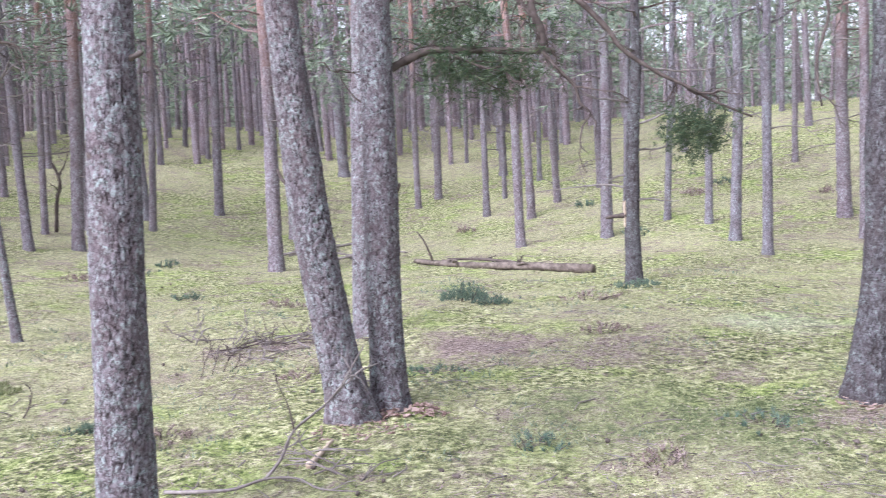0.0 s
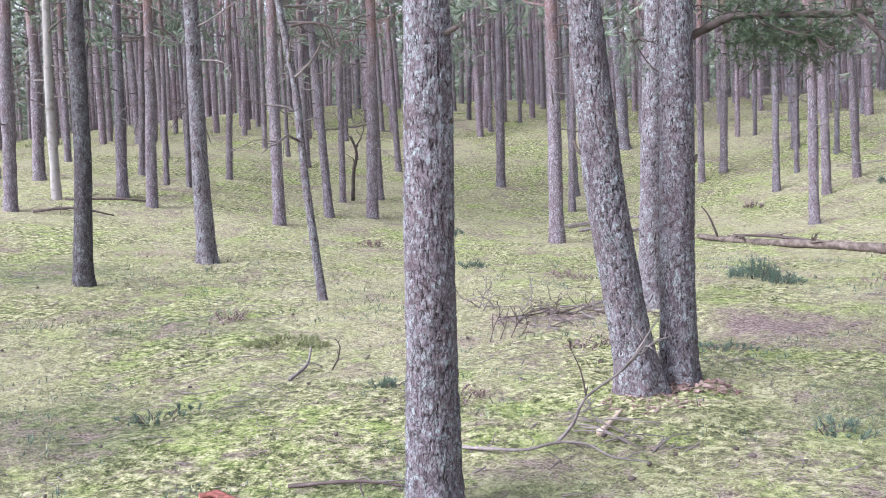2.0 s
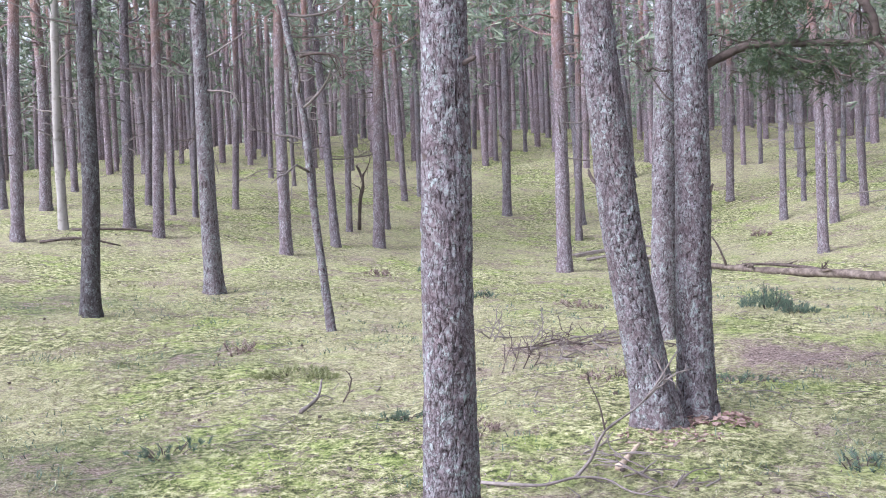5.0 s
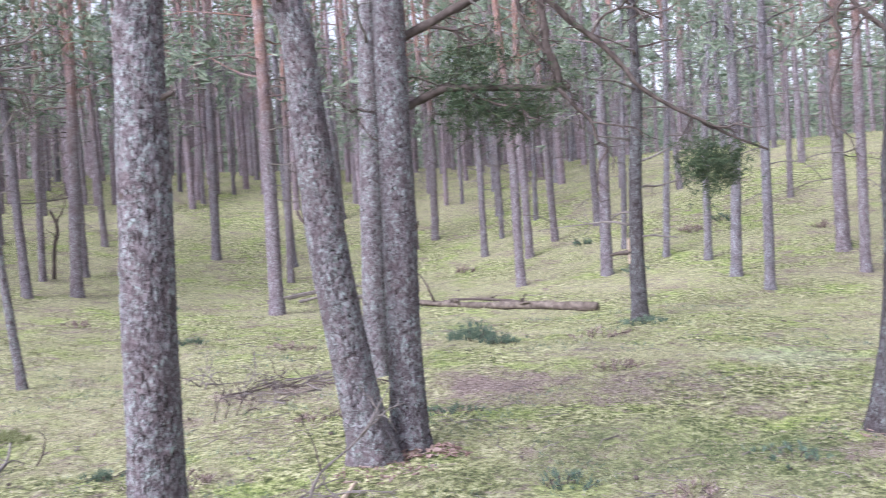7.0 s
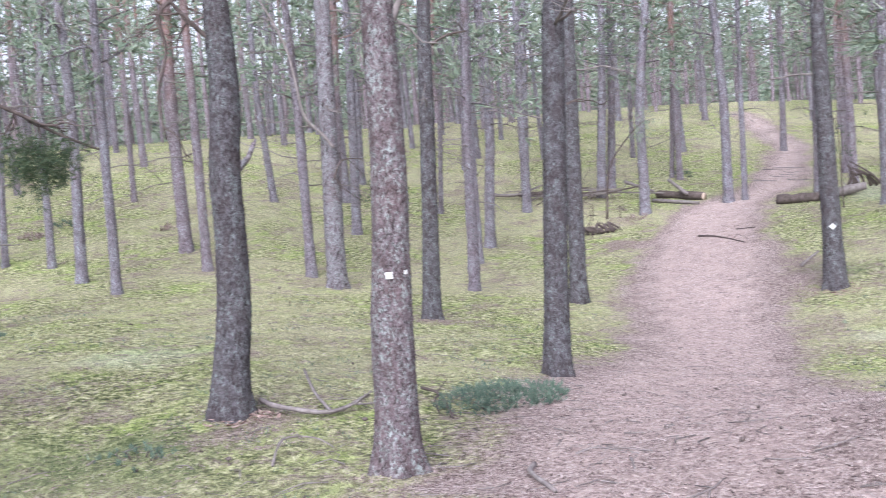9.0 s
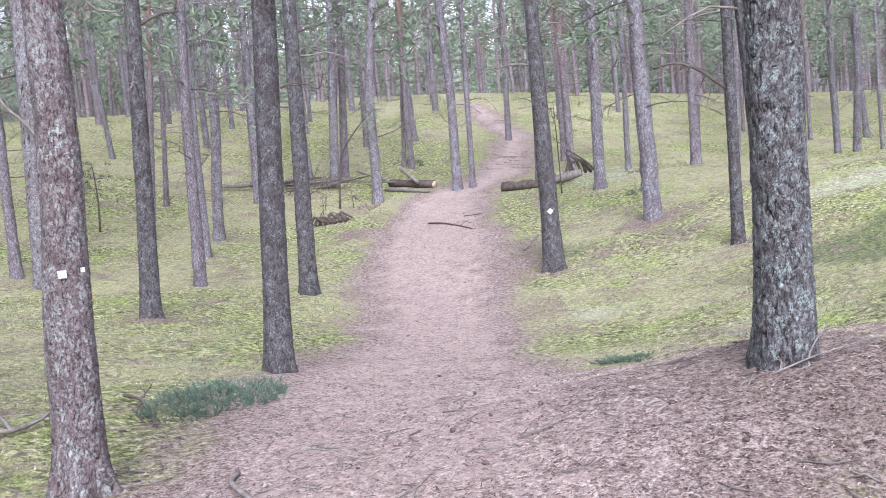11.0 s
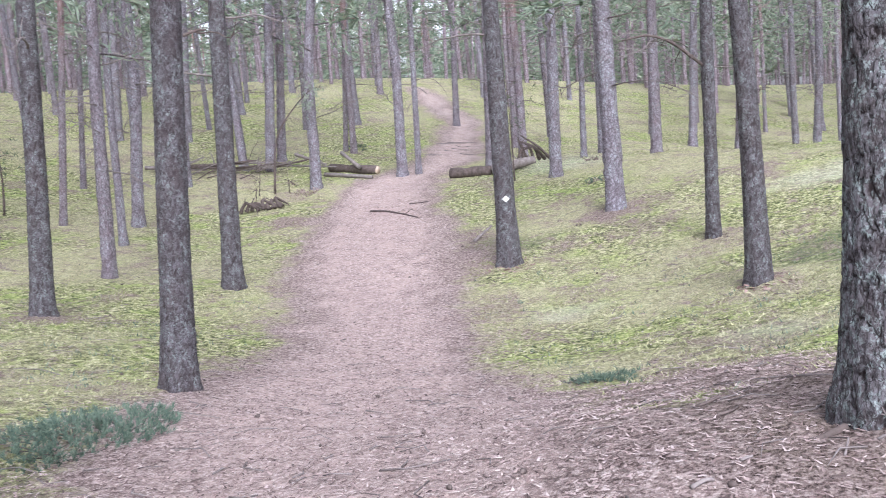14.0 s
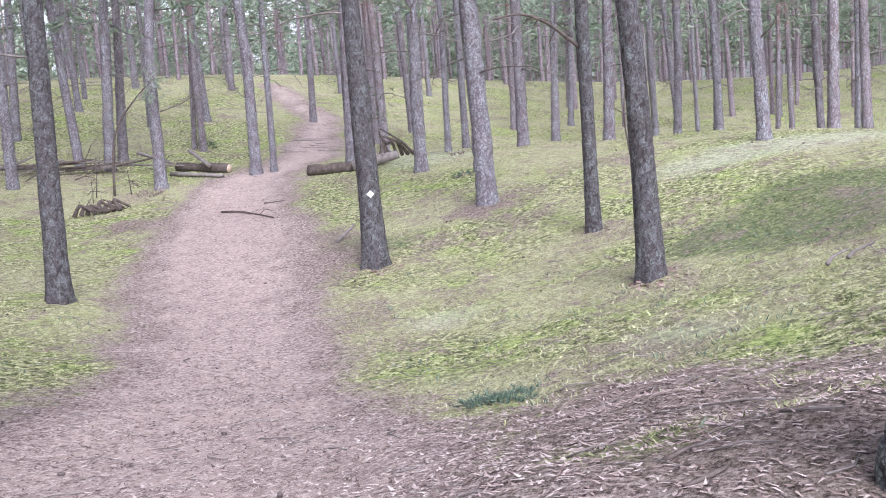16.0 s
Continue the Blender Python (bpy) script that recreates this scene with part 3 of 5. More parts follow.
dk = near_pine(5.79, 6.80, [(0.0, -0.0, 0.0, 0.289), (0.91, 0.043, -0.028, 0.243), (2.05, 0.104, -0.07, 0.231), (3.73, 0.196, -0.13, 0.22)],
    "dark straight pine at the edge of the path", mat=BARK_DARK, fine_to=3.8, step=0.025, seg=80)
t482 = near_pine(10.81, 11.53, [(0.0, 0.0, 0.0, 0.312), (1.73, 0.05, -0.034, 0.263), (5.03, 0.152, -0.101, 0.214)],
    "slim dark pine beside the sandy path", mat=BARK_DARK, step=0.06, seg=32)
mark = near_pine(13.48, 8.35, [(-0.0, 0.0, -0.0, 0.38), (0.76, -0.001, 0.001, 0.307), (2.11, -0.009, 0.012, 0.271), (4.31, -0.016, 0.022, 0.217)],
    "dark pine with a white diamond trail marker", mat=BARK_DARK, step=0.05, seg=36)
t1297 = near_pine(14.44, 5.50, [(0.0, 0.0, 0.0, 0.211), (1.32, 0.009, -0.012, 0.176), (2.57, 0.012, -0.016, 0.176), (3.81, 0.024, -0.032, 0.159)],
    "slender pine with a long arching dead branch", mat=BARK_DARK, step=0.06, seg=28)
t1362 = near_pine(11.58, 3.99, [(0.0, 0.0, 0.0, 0.293), (1.04, -0.011, 0.015, 0.23), (2.16, -0.035, 0.046, 0.216), (3.33, -0.08, 0.106, 0.188)],
    "knobbly-barked pine on the mossy bank", mat=BARK_DARK, step=0.05, seg=36, depth=0.016)
right = near_pine(4.41, 1.35, [(-0.01, 0.003, -0.004, 0.31), (0.18, 0.012, -0.016, 0.3), (0.67, 0.02, -0.026, 0.274), (1.16, 0.023, -0.03, 0.264), (1.63, 0.026, -0.035, 0.259)],
    "massive furrowed pine trunk on the path bank", plate=(0.05, 0.13), depth=0.017, flare=0.22, base=0.37, fine_to=2.0, step=0.012, seg=150, mat=BARK_RIGHT)

# ---- the stand further off: a few kinds of pine, repeated ----
def stand_kind(bark, top, red):
    tree = new("pine_tree")
    seg, zs = 12, np.concatenate([np.arange(-0.3, 1.0, 0.13), np.arange(1.0, 6.0, 0.4), np.linspace(6.0, top, 8)])
    th = np.linspace(0, 2 * math.pi, seg, endpoint=False)
    bend = rng.normal(0, 0.06, 2)
    cx = bend[0] * np.sin(zs * 0.7) * np.clip(zs / 3, 0, 1)
    cy = bend[1] * np.sin(zs * 0.6) * np.clip(zs / 3, 0, 1)
    r = 0.125 * (1 - 0.75 * np.clip(zs / top, 0, 1) ** 1.2) * (1 + 0.28 * np.exp(-np.maximum(zs, 0) / 0.18))
    R = r[:, None] * (1 + 0.05 * rng.normal(0, 1, (len(zs), seg)))
    V = np.stack([cx[:, None] + R * np.cos(th), cy[:, None] + R * np.sin(th), np.repeat(zs[:, None], seg, 1)], -1).reshape(-1, 3)
    a, b = np.meshgrid(np.arange(len(zs) - 1), np.arange(seg), indexing="ij")
    F = np.stack([a * seg + b, a * seg + (b + 1) % seg, (a + 1) * seg + (b + 1) % seg, (a + 1) * seg + b], -1).reshape(-1, 4).tolist()
    mesh_object("trunk", V.tolist(), F, bark, tree)
    for k in range(11):
        z = 1.7 + (top * 0.45 - 1.9) * (k + rng.random()) / 11
        a = rng.random() * 6.283
        br = Build()
        dead_branch(br, (0.08 * math.cos(a), 0.08 * math.sin(a), z), (math.cos(a), math.sin(a), rng.uniform(-0.15, 0.35)), rng.uniform(0.5, 1.9), 0.014, 4, 3, steps=5)
        br.make("dead_branch", DEADWOOD, tree)
    limbs, leaves = Build(), Build()
    crown(limbs, leaves, top * 0.3, top, 2.4, 26, 12, 7, 0.3, 0.042)
    tagged(limbs.make("branchwork", BARK_RED if red else BARK_MID, tree), kind="stuff")
    leaves.make("crown", NEEDLES, tree, smooth=False)
    return tree


KINDS = [stand_kind(BARK, 13.0, False), stand_kind(BARK_MID, 12.0, False), stand_kind(BARK_RED, 13.5, True),
         stand_kind(BARK_MID, 11.0, False), stand_kind(BARK, 12.5, False), stand_kind(BARK_RED, 12.0, True)]
STAND_LABELS = ["grey-barked pine with dead lower branches on moss", "brown-barked slender pine rising from mossy ground",
                "tall pine with orange bark higher up its trunk", "brown-barked pine with short broken branches",
                "straight grey pine with scaly bark on the dune", "pine with flaking reddish upper bark and bare branches"]
for kind_, words in zip(KINDS, STAND_LABELS):
    tagged(kind_, words, "pine tree", "standing pines")
placed, unused = [], list(KINDS)


def stand(x, y, d, lean_x=0.0, lean_y=0.0, pick=None):
    """One pine of the stand, of trunk width d, leaning by so much per metre."""
    n = len(placed)
    if pick is None:
        pick = (2, 1, 5, 3, 2, 0)[(n * 5 + n // 3) % 6] if x < 1 else (0, 1, 4, 3, 2, 4)[(n * 5 + n // 3) % 6]
    up = Vector((lean_x, lean_y, 1)).normalized()
    turn = Vector((0, 0, 1)).rotation_difference(up).to_matrix().to_4x4()
    wide = d / 0.262
    m = Matrix.Translation((x, y, height(x, y) - 0.04)) @ turn @ pose(0, 0, 0, 0, 0, n * 137.5) @ Matrix.Diagonal((wide, wide, 0.92 + 0.16 * hash2(n, 3, 1), 1))
    placed.append((x, y))
    if KINDS[pick] in unused:
        unused.remove(KINDS[pick])
        KINDS[pick].matrix_basis = m
        return KINDS[pick]
    ob = copy_thing(KINDS[pick], Matrix.Identity(4))
    ob.matrix_basis = m
    return ob


bleached = near_pine(-14.8, 17.1, [(0.0, 0.0, 0.0, 0.2), (2.0, -0.02, 0.0, 0.18), (4.5, 0.06, 0.02, 0.16)], "bleached white dead trunk with bare twigs", mat=WHITE_BARK, fine_to=5.0, step=0.15, seg=18, crowned=False, dead=8, dead_from=1.6, name="dead_pine", top=9.0)
stand(-4.4, 18.8, 0.31, 0.001, 0.000)
stand(-4.4, 33.0, 0.39, -0.086, -0.025)
stand(0.6, 20.6, 0.22, -0.029, -0.008)
stand(1.2, 24.7, 0.23, -0.007, -0.002)
stand(0.9, 31.0, 0.26, -0.005, -0.002)
stand(-1.2, 29.0, 0.24, 0.015, 0.004)
stand(-1.8, 28.1, 0.20, 0.005, 0.001)
stand(-0.2, 33.6, 0.14, -0.001, -0.000)
stand(2.7, 31.8, 0.19, -0.007, -0.002)
stand(1.9, 29.4, 0.16, -0.001, -0.000)
stand(-5.2, 26.8, 0.24, -0.029, -0.008)
stand(-9.9, 17.6, 0.26, 0.017, 0.005)
stand(-8.8, 20.1, 0.28, 0.034, 0.010)
stand(-9.5, 19.3, 0.21, -0.054, -0.016)
stand(-10.1, 21.6, 0.17, 0.028, 0.008)
stand(-12.7, 17.4, 0.25, 0.032, 0.009)
stand(-13.8, 18.0, 0.26, 0.027, 0.008)
stand(-14.4, 15.2, 0.26, 0.043, 0.013)
stand(-16.7, 19.0, 0.29, 0.004, 0.001)
stand(-14.6, 17.8, 0.18, 0.063, 0.018)
stand(-15.3, 21.1, 0.18, 0.047, 0.014)
stand(-14.0, 20.1, 0.14, 0.022, 0.006)
stand(-13.4, 20.1, 0.14, 0.035, 0.010)
stand(-13.4, 22.1, 0.18, 0.043, 0.013)
stand(-12.9, 25.9, 0.23, -0.003, -0.001)
stand(2.5, 20.8, 0.27, 0.013, -0.002)
stand(4.7, 20.7, 0.18, 0.045, -0.006)
stand(4.6, 18.4, 0.23, 0.023, -0.003)
stand(4.6, 16.5, 0.19, 0.020, -0.003)
stand(7.4, 20.1, 0.31, 0.012, -0.002)
stand(6.9, 17.9, 0.21, 0.009, -0.001)
stand(8.4, 16.4, 0.22, -0.004, 0.001)
stand(4.0, 21.6, 0.16, 0.051, -0.007)
stand(3.4, 23.4, 0.15, 0.043, -0.006)
stand(10.2, 13.6, 0.23, 0.036, -0.024)
stand(13.8, 17.4, 0.27, 0.035, -0.024)
stand(12.4, 16.1, 0.17, 0.022, -0.014)
stand(11.7, 19.9, 0.26, 0.027, -0.036)
stand(9.6, 17.4, 0.23, 0.045, -0.060)
stand(12.6, 18.2, 0.16, 0.061, -0.080)
stand(15.2, 21.1, 0.15, 0.053, -0.070)
stand(20.1, 20.7, 0.26, -0.034, 0.044)
stand(20.5, 20.1, 0.30, 0.044, -0.058)
stand(21.6, 20.7, 0.27, 0.038, -0.050)
stand(19.2, 17.3, 0.30, 0.032, -0.043)
stand(21.1, 16.0, 0.29, -0.006, 0.007)
stand(21.4, 15.7, 0.17, 0.014, -0.019)
stand(23.9, 19.9, 0.21, 0.005, -0.006)
stand(24.0, 20.3, 0.16, 0.041, -0.054)
stand(30.2, 20.3, 0.25, 0.011, -0.014)
stand(19.7, 10.8, 0.28, 0.011, -0.014)
stand(16.4, 7.9, 0.35, -0.009, 0.012)
stand(22.9, 9.8, 0.28, 0.012, -0.016)
stand(23.7, 12.1, 0.17, 0.003, -0.004)
stand(19.4, 4.0, 0.25, -0.004, 0.007)
stand(29.8, 6.7, 0.25, -0.008, 0.015)
stand(23.1, 3.2, 0.25, 0.006, -0.012)
stand(26.9, 2.8, 0.25, -0.001, 0.001)
stand(22.3, 7.6, 0.25, 0.028, -0.056)
stand(38.5, 14.0, 0.25, 0.031, -0.060)
stand(32.8, 12.6, 0.30, 0.022, -0.044)
stand(22.2, 14.0, 0.26, 0.016, -0.032)

# pines between and behind those, out to the edge of the near wood
close = placed + [(-2.44, 3.62), (-1.69, 6.1), (-1.46, 6.4), (2.1, 6.6), (2.35, 4.7), (5.6, 6.6), (4.4, 1.35), (11.1, 6.9)]


def free_spot(x, y, gap):
    return all((x - a) ** 2 + (y - b) ** 2 > gap * gap for a, b in close) and float(trod_at(x, y)) < 0.02


def in_front(x, y):
    a = math.degrees(math.atan2(-(x + 0.5), y + 0.5))
    return -108 < a < 55


tries = 0
made = 0
while made < 160 and tries < 4000:
    tries += 1
    r, a = math.sqrt(rng.uniform(27 ** 2, 47 ** 2)), radians(rng.uniform(-106, 53))
    x, y = -0.5 - r * math.sin(a), -0.5 + r * math.cos(a)
    if free_spot(x, y, 2.0):
        stand(x, y, rng.uniform(0.16, 0.28), *rng.normal(0, 0.025, 2))
        close.append((x, y))
        made += 1
made = 0
while made < 30 and tries < 9000:
    tries += 1
    r, a = math.sqrt(rng.uniform(25 ** 2, 46 ** 2)), radians(rng.uniform(-6, 46))
    x, y = -0.5 - r * math.sin(a), -0.5 + r * math.cos(a)
    if free_spot(x, y, 1.1):
        stand(x, y, rng.uniform(0.13, 0.21), *rng.normal(0, 0.025, 2))
        close.append((x, y))
        made += 1
# unseen pines added behind the camera, only to shade the incoming light
made = 0
while made < 36 and tries < 14000:
    tries += 1
    r, a = math.sqrt(rng.uniform(6 ** 2, 34 ** 2)), radians(rng.uniform(60, 250))
    x, y = -0.5 - r * math.sin(a), -0.5 + r * math.cos(a)
    if free_spot(x, y, 2.4):
        stand(x, y, rng.uniform(0.2, 0.28), *rng.normal(0, 0.025, 2))
        close.append((x, y))
        made += 1

# the far wood, past counting
wood, leaf = Build(), Build()
for far in range(2120):
    deep = 620 <= far < 1900
    bare_pole = far >= 1900
    r = math.sqrt(rng.uniform(95 ** 2, 165 ** 2) if deep else rng.uniform(46 ** 2, 95 ** 2))
    a = radians(rng.uniform(-112, 58))
    if bare_pole:
        r, a = rng.uniform(34, 62), radians(rng.uniform(-8, 48))
    x, y = -0.5 - r * math.sin(a), -0.5 + r * math.cos(a)
    z, top, d = float(swell(x, y)), rng.uniform(10, 14), rng.uniform(0.09, 0.15)
    lx, ly = rng.normal(0, 0.025, 2)
    wood.tube([(x, y, z - 0.3), (x + lx * 4, y + ly * 4, z + 4), (x + lx * top, y + ly * top, z + top)], [d, d * 0.8, 0.03], 5, closed=False)
    count = 17 if deep else 9 if bare_pole else 26
    for n in range(count):
        k = (n + rng.random()) / count
        h = z + top * (0.1 + 0.9 * k)
        aa, reach = rng.random() * 6.283, 2.4 * (1 - 0.6 * k) * rng.uniform(0.5, 1)
        tip = Vector((x + lx * top * k + reach * math.cos(aa), y + ly * top * k + reach * math.sin(aa), h + 0.3 * reach))
        if not deep:
            wood.tube([(x + lx * top * k, y + ly * top * k, h), tip], [0.022, 0.01], 3, closed=False)
        if bare_pole or k < (0.02 if deep else 0.14):
            continue
        for _ in range(3 if deep else 6):
            q = tip + Vector(rng.normal(0, 0.42, 3))
            leaf.tuft(q, (math.cos(aa), math.sin(aa), 0.3), 3, 1.3 if deep else 0.65, 0.3 if deep else 0.11, 1.2)
tagged(wood.make("distant_trunks", BARK_HAZED), "trunks and branches of the distant pine wood", "pine wood", kind="stuff")
tagged(leaf.make("distant_foliage", NEEDLES, smooth=False), "needle foliage of the distant pine wood", "pine wood", kind="stuff")

# ---- painted marks and stubs on the close pines ----
def toward(tree, x=-0.6, y=-0.3):
    return math.atan2(y - tree.location.y, x - tree.location.x)


def paint_patch(pine, h, turn, wide, tall, name, label, lozenge=False, off=0.012, mat=None):
    """A patch that hugs the trunk at height h, turned from the path by so many degrees."""
    tree, at, r = pine
    a0 = toward(tree) + radians(turn)
    cx, cy = at(h)
    trunk = next(c for c in tree.children if c.name.startswith("trunk"))
    rad = max(math.hypot(v.co.x - cx, v.co.y - cy) for v in trunk.data.vertices if abs(v.co.z - h) < tall) - 0.004
    n = 10
    verts, faces = [], []
    for i in range(n + 1):
        for j in range(n + 1):
            u, v = 2 * i / n - 1, 2 * j / n - 1
            if lozenge:
                u, v = (u - v) / 2, (u + v) / 2
            ragged = 0 if lozenge else 0.12 * float(lumps(i * 1.7 + h * 9, j * 1.3, 1.0, 31))
            a = a0 + (u + ragged) * wide / 2 / rad
            for layer in (0, 1):
                q = rad + (off if layer else -0.012)
                verts.append((cx + q * math.cos(a), cy + q * math.sin(a), h + (v + ragged) * tall / 2))
    w = 2 * (n + 1)
    for i in range(n):
        for j in range(n):
            k = i * w + 2 * j
            faces.append((k + 1, k + w + 1, k + w + 3, k + 3))
    rim = [2 * j for j in range(n)] + [n * 2 + i * w for i in range(n)] + [n * w + 2 * (n - j) for j in range(n)] + [(n - i) * w for i in range(n)]
    for k, a in enumerate(rim):
        b = rim[(k + 1) % len(rim)]
        faces.append((a, b, b + 1, a + 1))
    return tagged(mesh_object(name, verts, faces, mat or PAINT, tree), label)


paint_patch(blaze, 1.2, -10, 0.042, 0.04, "trail_blaze", "white painted trail blaze", off=0.006)
paint_patch(blaze, 1.21, 38, 0.022, 0.024, "trail_blaze", "white painted trail blaze", off=0.006)
paint_patch(mark, 1.01, 4, 0.105, 0.105, "trail_marker", "white diamond trail marker", True)
paint_patch(dark, 1.02, -70, 0.07, 0.36, "bark_scar", "pale bare wood scar", off=0.006, mat=PALEWOOD)
stub(*near, 2.36, toward(near[0]) + 0.9, 0.08, 0.014)
stub(*near, 1.93, toward(near[0]) + 1.1, 0.05, 0.014)
stub(*near, 1.92, toward(near[0]) - 1.1, 0.045, 0.013)
stub(*lean, 1.6, toward(lean[0]) - 1.4, 0.16, 0.012)
stub(*pair, 1.5, toward(pair[0]) + 1.4, 0.1, 0.012)
stub(*dark, 1.0, toward(dark[0]) - 1.2, 0.3, 0.03)
b = Build()
b.tube([(0.14, 0.0, 1.8), (0.24, -0.05, 1.83), (0.31, -0.08, 1.9), (0.36, -0.09, 2.0), (0.38, -0.1, 2.04)], [0.045, 0.03, 0.024, 0.018, 0.008], 9, 0.25)
tagged(b.make("branch_stub", BARK_MID, crook[0]), "broken reddish branch stub")

# ---- the overhanging bough of the straight pine ----
def smooth_line(points, per=4):
    pts = [Vector(p) for p in points]
    out = []
    for k in range(len(pts) - 1):
        p0, p1, p2, p3 = pts[max(k - 1, 0)], pts[k], pts[k + 1], pts[min(k + 2, len(pts) - 1)]
        for s in range(per):
            u = s / per
            out.append(0.5 * (2 * p1 + (p2 - p0) * u + (2 * p0 - 5 * p1 + 4 * p2 - p3) * u * u + (3 * p1 - p0 - 3 * p2 + p3) * u ** 3))
    return out + [pts[-1]]


def limb(tree, points, r0, r1, name="bough", mat=None, twigs=0, label=""):
    base = tree.location
    pts = [p - base for p in smooth_line(points)]
    br = Build()
    n = len(pts)
    br.tube(pts, [(r0 + (r1 - r0) * k / (n - 1)) * (1 + 0.12 * math.sin(k * 1.9)) for k in range(n)], 9, 0.22)
    bough = tagged(br.make(name, mat or DEADWOOD_DARK, tree), label)
    for _ in range(twigs):
        k = int(rng.integers(2, n - 1))
        d = (pts[k] - pts[k - 1]).normalized() * 0.5 + Vector((rng.normal(0, 0.6), rng.normal(0, 0.5), rng.normal(-0.15, 0.5)))
        tw = Build()
        dead_branch(tw, pts[k], d, rng.uniform(0.15, 0.5), 0.007, 3, 4, -0.04, 0.3)
        tw.make("twig", mat or DEADWOOD_DARK, bough)
    return bough


def spray(tree, centres, size, count, mat, label):
    """Drooping sprays of needles round given places."""
    base = tree.location
    for c in centres:
        lv = Build()
        c = Vector(c) - base
        for _ in range(count):
            q = c + Vector(rng.normal(0, size, 3))
            lv.tuft(q, Vector((rng.normal(0, 0.6), rng.normal(0, 0.6), -0.3)), 10, 0.075, 0.0055, 1.1)
        tagged(lv.make("needle_spray", mat, tree, smooth=False), label, kind="stuff")


pine = pair[0]
limb(pine, [(-1.45, 6.37, 2.48), (-1.36, 6.37, 2.53), (-1.16, 6.37, 2.62), (-1.0, 6.37, 2.66), (-0.6, 6.37, 2.64), (-0.36, 6.36, 2.62), (-0.16, 6.36, 2.62)], 0.034, 0.02, twigs=5, label="dead arching bough")
limb(pine, [(-1.45, 6.37, 3.0), (-1.33, 6.37, 3.04), (-1.13, 6.37, 3.13), (-0.84, 6.37, 3.27), (-0.57, 6.37, 3.36), (-0.34, 6.36, 3.29), (-0.13, 6.36, 3.08), (0.06, 6.36, 2.92), (0.23, 6.36, 2.73),
            (0.32, 6.36, 2.6), (0.56, 6.36, 2.43), (0.79, 6.36, 2.31), (0.95, 6.36, 2.21), (1.22, 6.35, 2.09)], 0.036, 0.008, twigs=16, label="long drooping bough")
limb(pine, [(-0.34, 6.36, 3.28), (-0.32, 6.36, 3.04), (-0.31, 6.36, 2.9), (-0.25, 6.36, 2.74), (-0.26, 6.36, 2.63)], 0.03, 0.03, twigs=6)
limb(pine, [(-0.51, 6.37, 3.35), (-0.47, 6.36, 3.09), (-0.38, 6.36, 2.95), (-0.31, 6.36, 2.86)], 0.018, 0.016, twigs=5)
limb(pine, [(-0.25, 6.3, 2.6), (-0.14, 6.26, 2.46), (-0.04, 6.26, 2.35), (-0.01, 6.26, 2.23), (0.06, 6.26, 2.16), (-0.01, 6.26, 2.06)], 0.016, 0.006, twigs=6)
limb(pine, [(-1.13, 6.37, 3.1), (-1.0, 6.37, 3.08), (-0.93, 6.36, 3.02), (-0.95, 6.35, 2.88)], 0.014, 0.008, twigs=5)
limb(pine, [(0.0, 6.36, 2.96), (0.1, 6.3, 3.1), (0.3, 6.3, 3.14), (0.5, 6.32, 3.05)], 0.012, 0.005, twigs=6)
limb(pine, [(-0.9, 6.37, 2.65), (-0.82, 6.33, 2.58), (-0.62, 6.3, 2.5), (-0.45, 6.3, 2.47)], 0.01, 0.005, twigs=8)
spray(pine, [(-0.87, 6.37, 2.84), (-0.99, 6.37, 2.76), (-0.74, 6.37, 2.91), (-0.8, 6.37, 2.59), (-0.61, 6.37, 2.5), (-0.49, 6.36, 2.44), (-1.0, 6.36, 2.56), (-0.9, 6.36, 2.5), (-0.7, 6.38, 2.46), (-0.4, 6.36, 2.5)], 0.1, 75, NEEDLES_DARK, "dark olive drooping needles")
spray(pine, [(-0.59, 6.37, 2.82), (-0.19, 6.36, 2.75), (-0.3, 6.36, 3.15), (-0.05, 6.36, 2.75)], 0.11, 24, NEEDLES_DARK, "sparse dark needles")
spray(pine, [(0.78, 6.36, 2.09), (0.87, 6.36, 1.98), (0.68, 6.36, 2.03), (0.95, 6.36, 2.05), (0.79, 6.36, 1.93)], 0.075, 85, NEEDLES_DARK, "dense dark needle clump")
spray(pine, [(-1.75, 6.5, 2.6), (-1.72, 6.5, 2.35)], 0.07, 22, NEEDLES, "green needle sprig")
limb(pine, [(-1.46, 6.42, 2.3), (-1.6, 6.5, 2.36), (-1.75, 6.52, 2.6)], 0.009, 0.004, twigs=3)


limb(t1522[0], [(8.22, 14.85, 2.51), (8.08, 14.94, 2.75), (7.83, 15.11, 3.11), (7.75, 15.17, 3.71), (7.63, 15.24, 4.43), (7.31, 15.46, 5.27), (7.09, 15.6, 5.7)] , 0.03, 0.02, twigs=3, mat=DEADWOOD, label="bleached bent branch")
limb(t1522[0], [(8.17, 14.88, 1.92), (8.33, 14.78, 2.27), (8.67, 14.55, 2.26)] , 0.02, 0.008, twigs=2)
limb(t1522[0], [(8.18, 14.88, 2.02), (8.33, 14.78, 1.75), (8.61, 14.59, 1.49)] , 0.012, 0.006, twigs=2)
limb(t1297[0], [(14.45, 5.48, 2.13), (14.31, 5.67, 2.33), (14.14, 5.89, 2.54), (13.94, 6.15, 2.65), (13.72, 6.43, 2.6)] , 0.028, 0.012, twigs=7, label="arching dead branch")
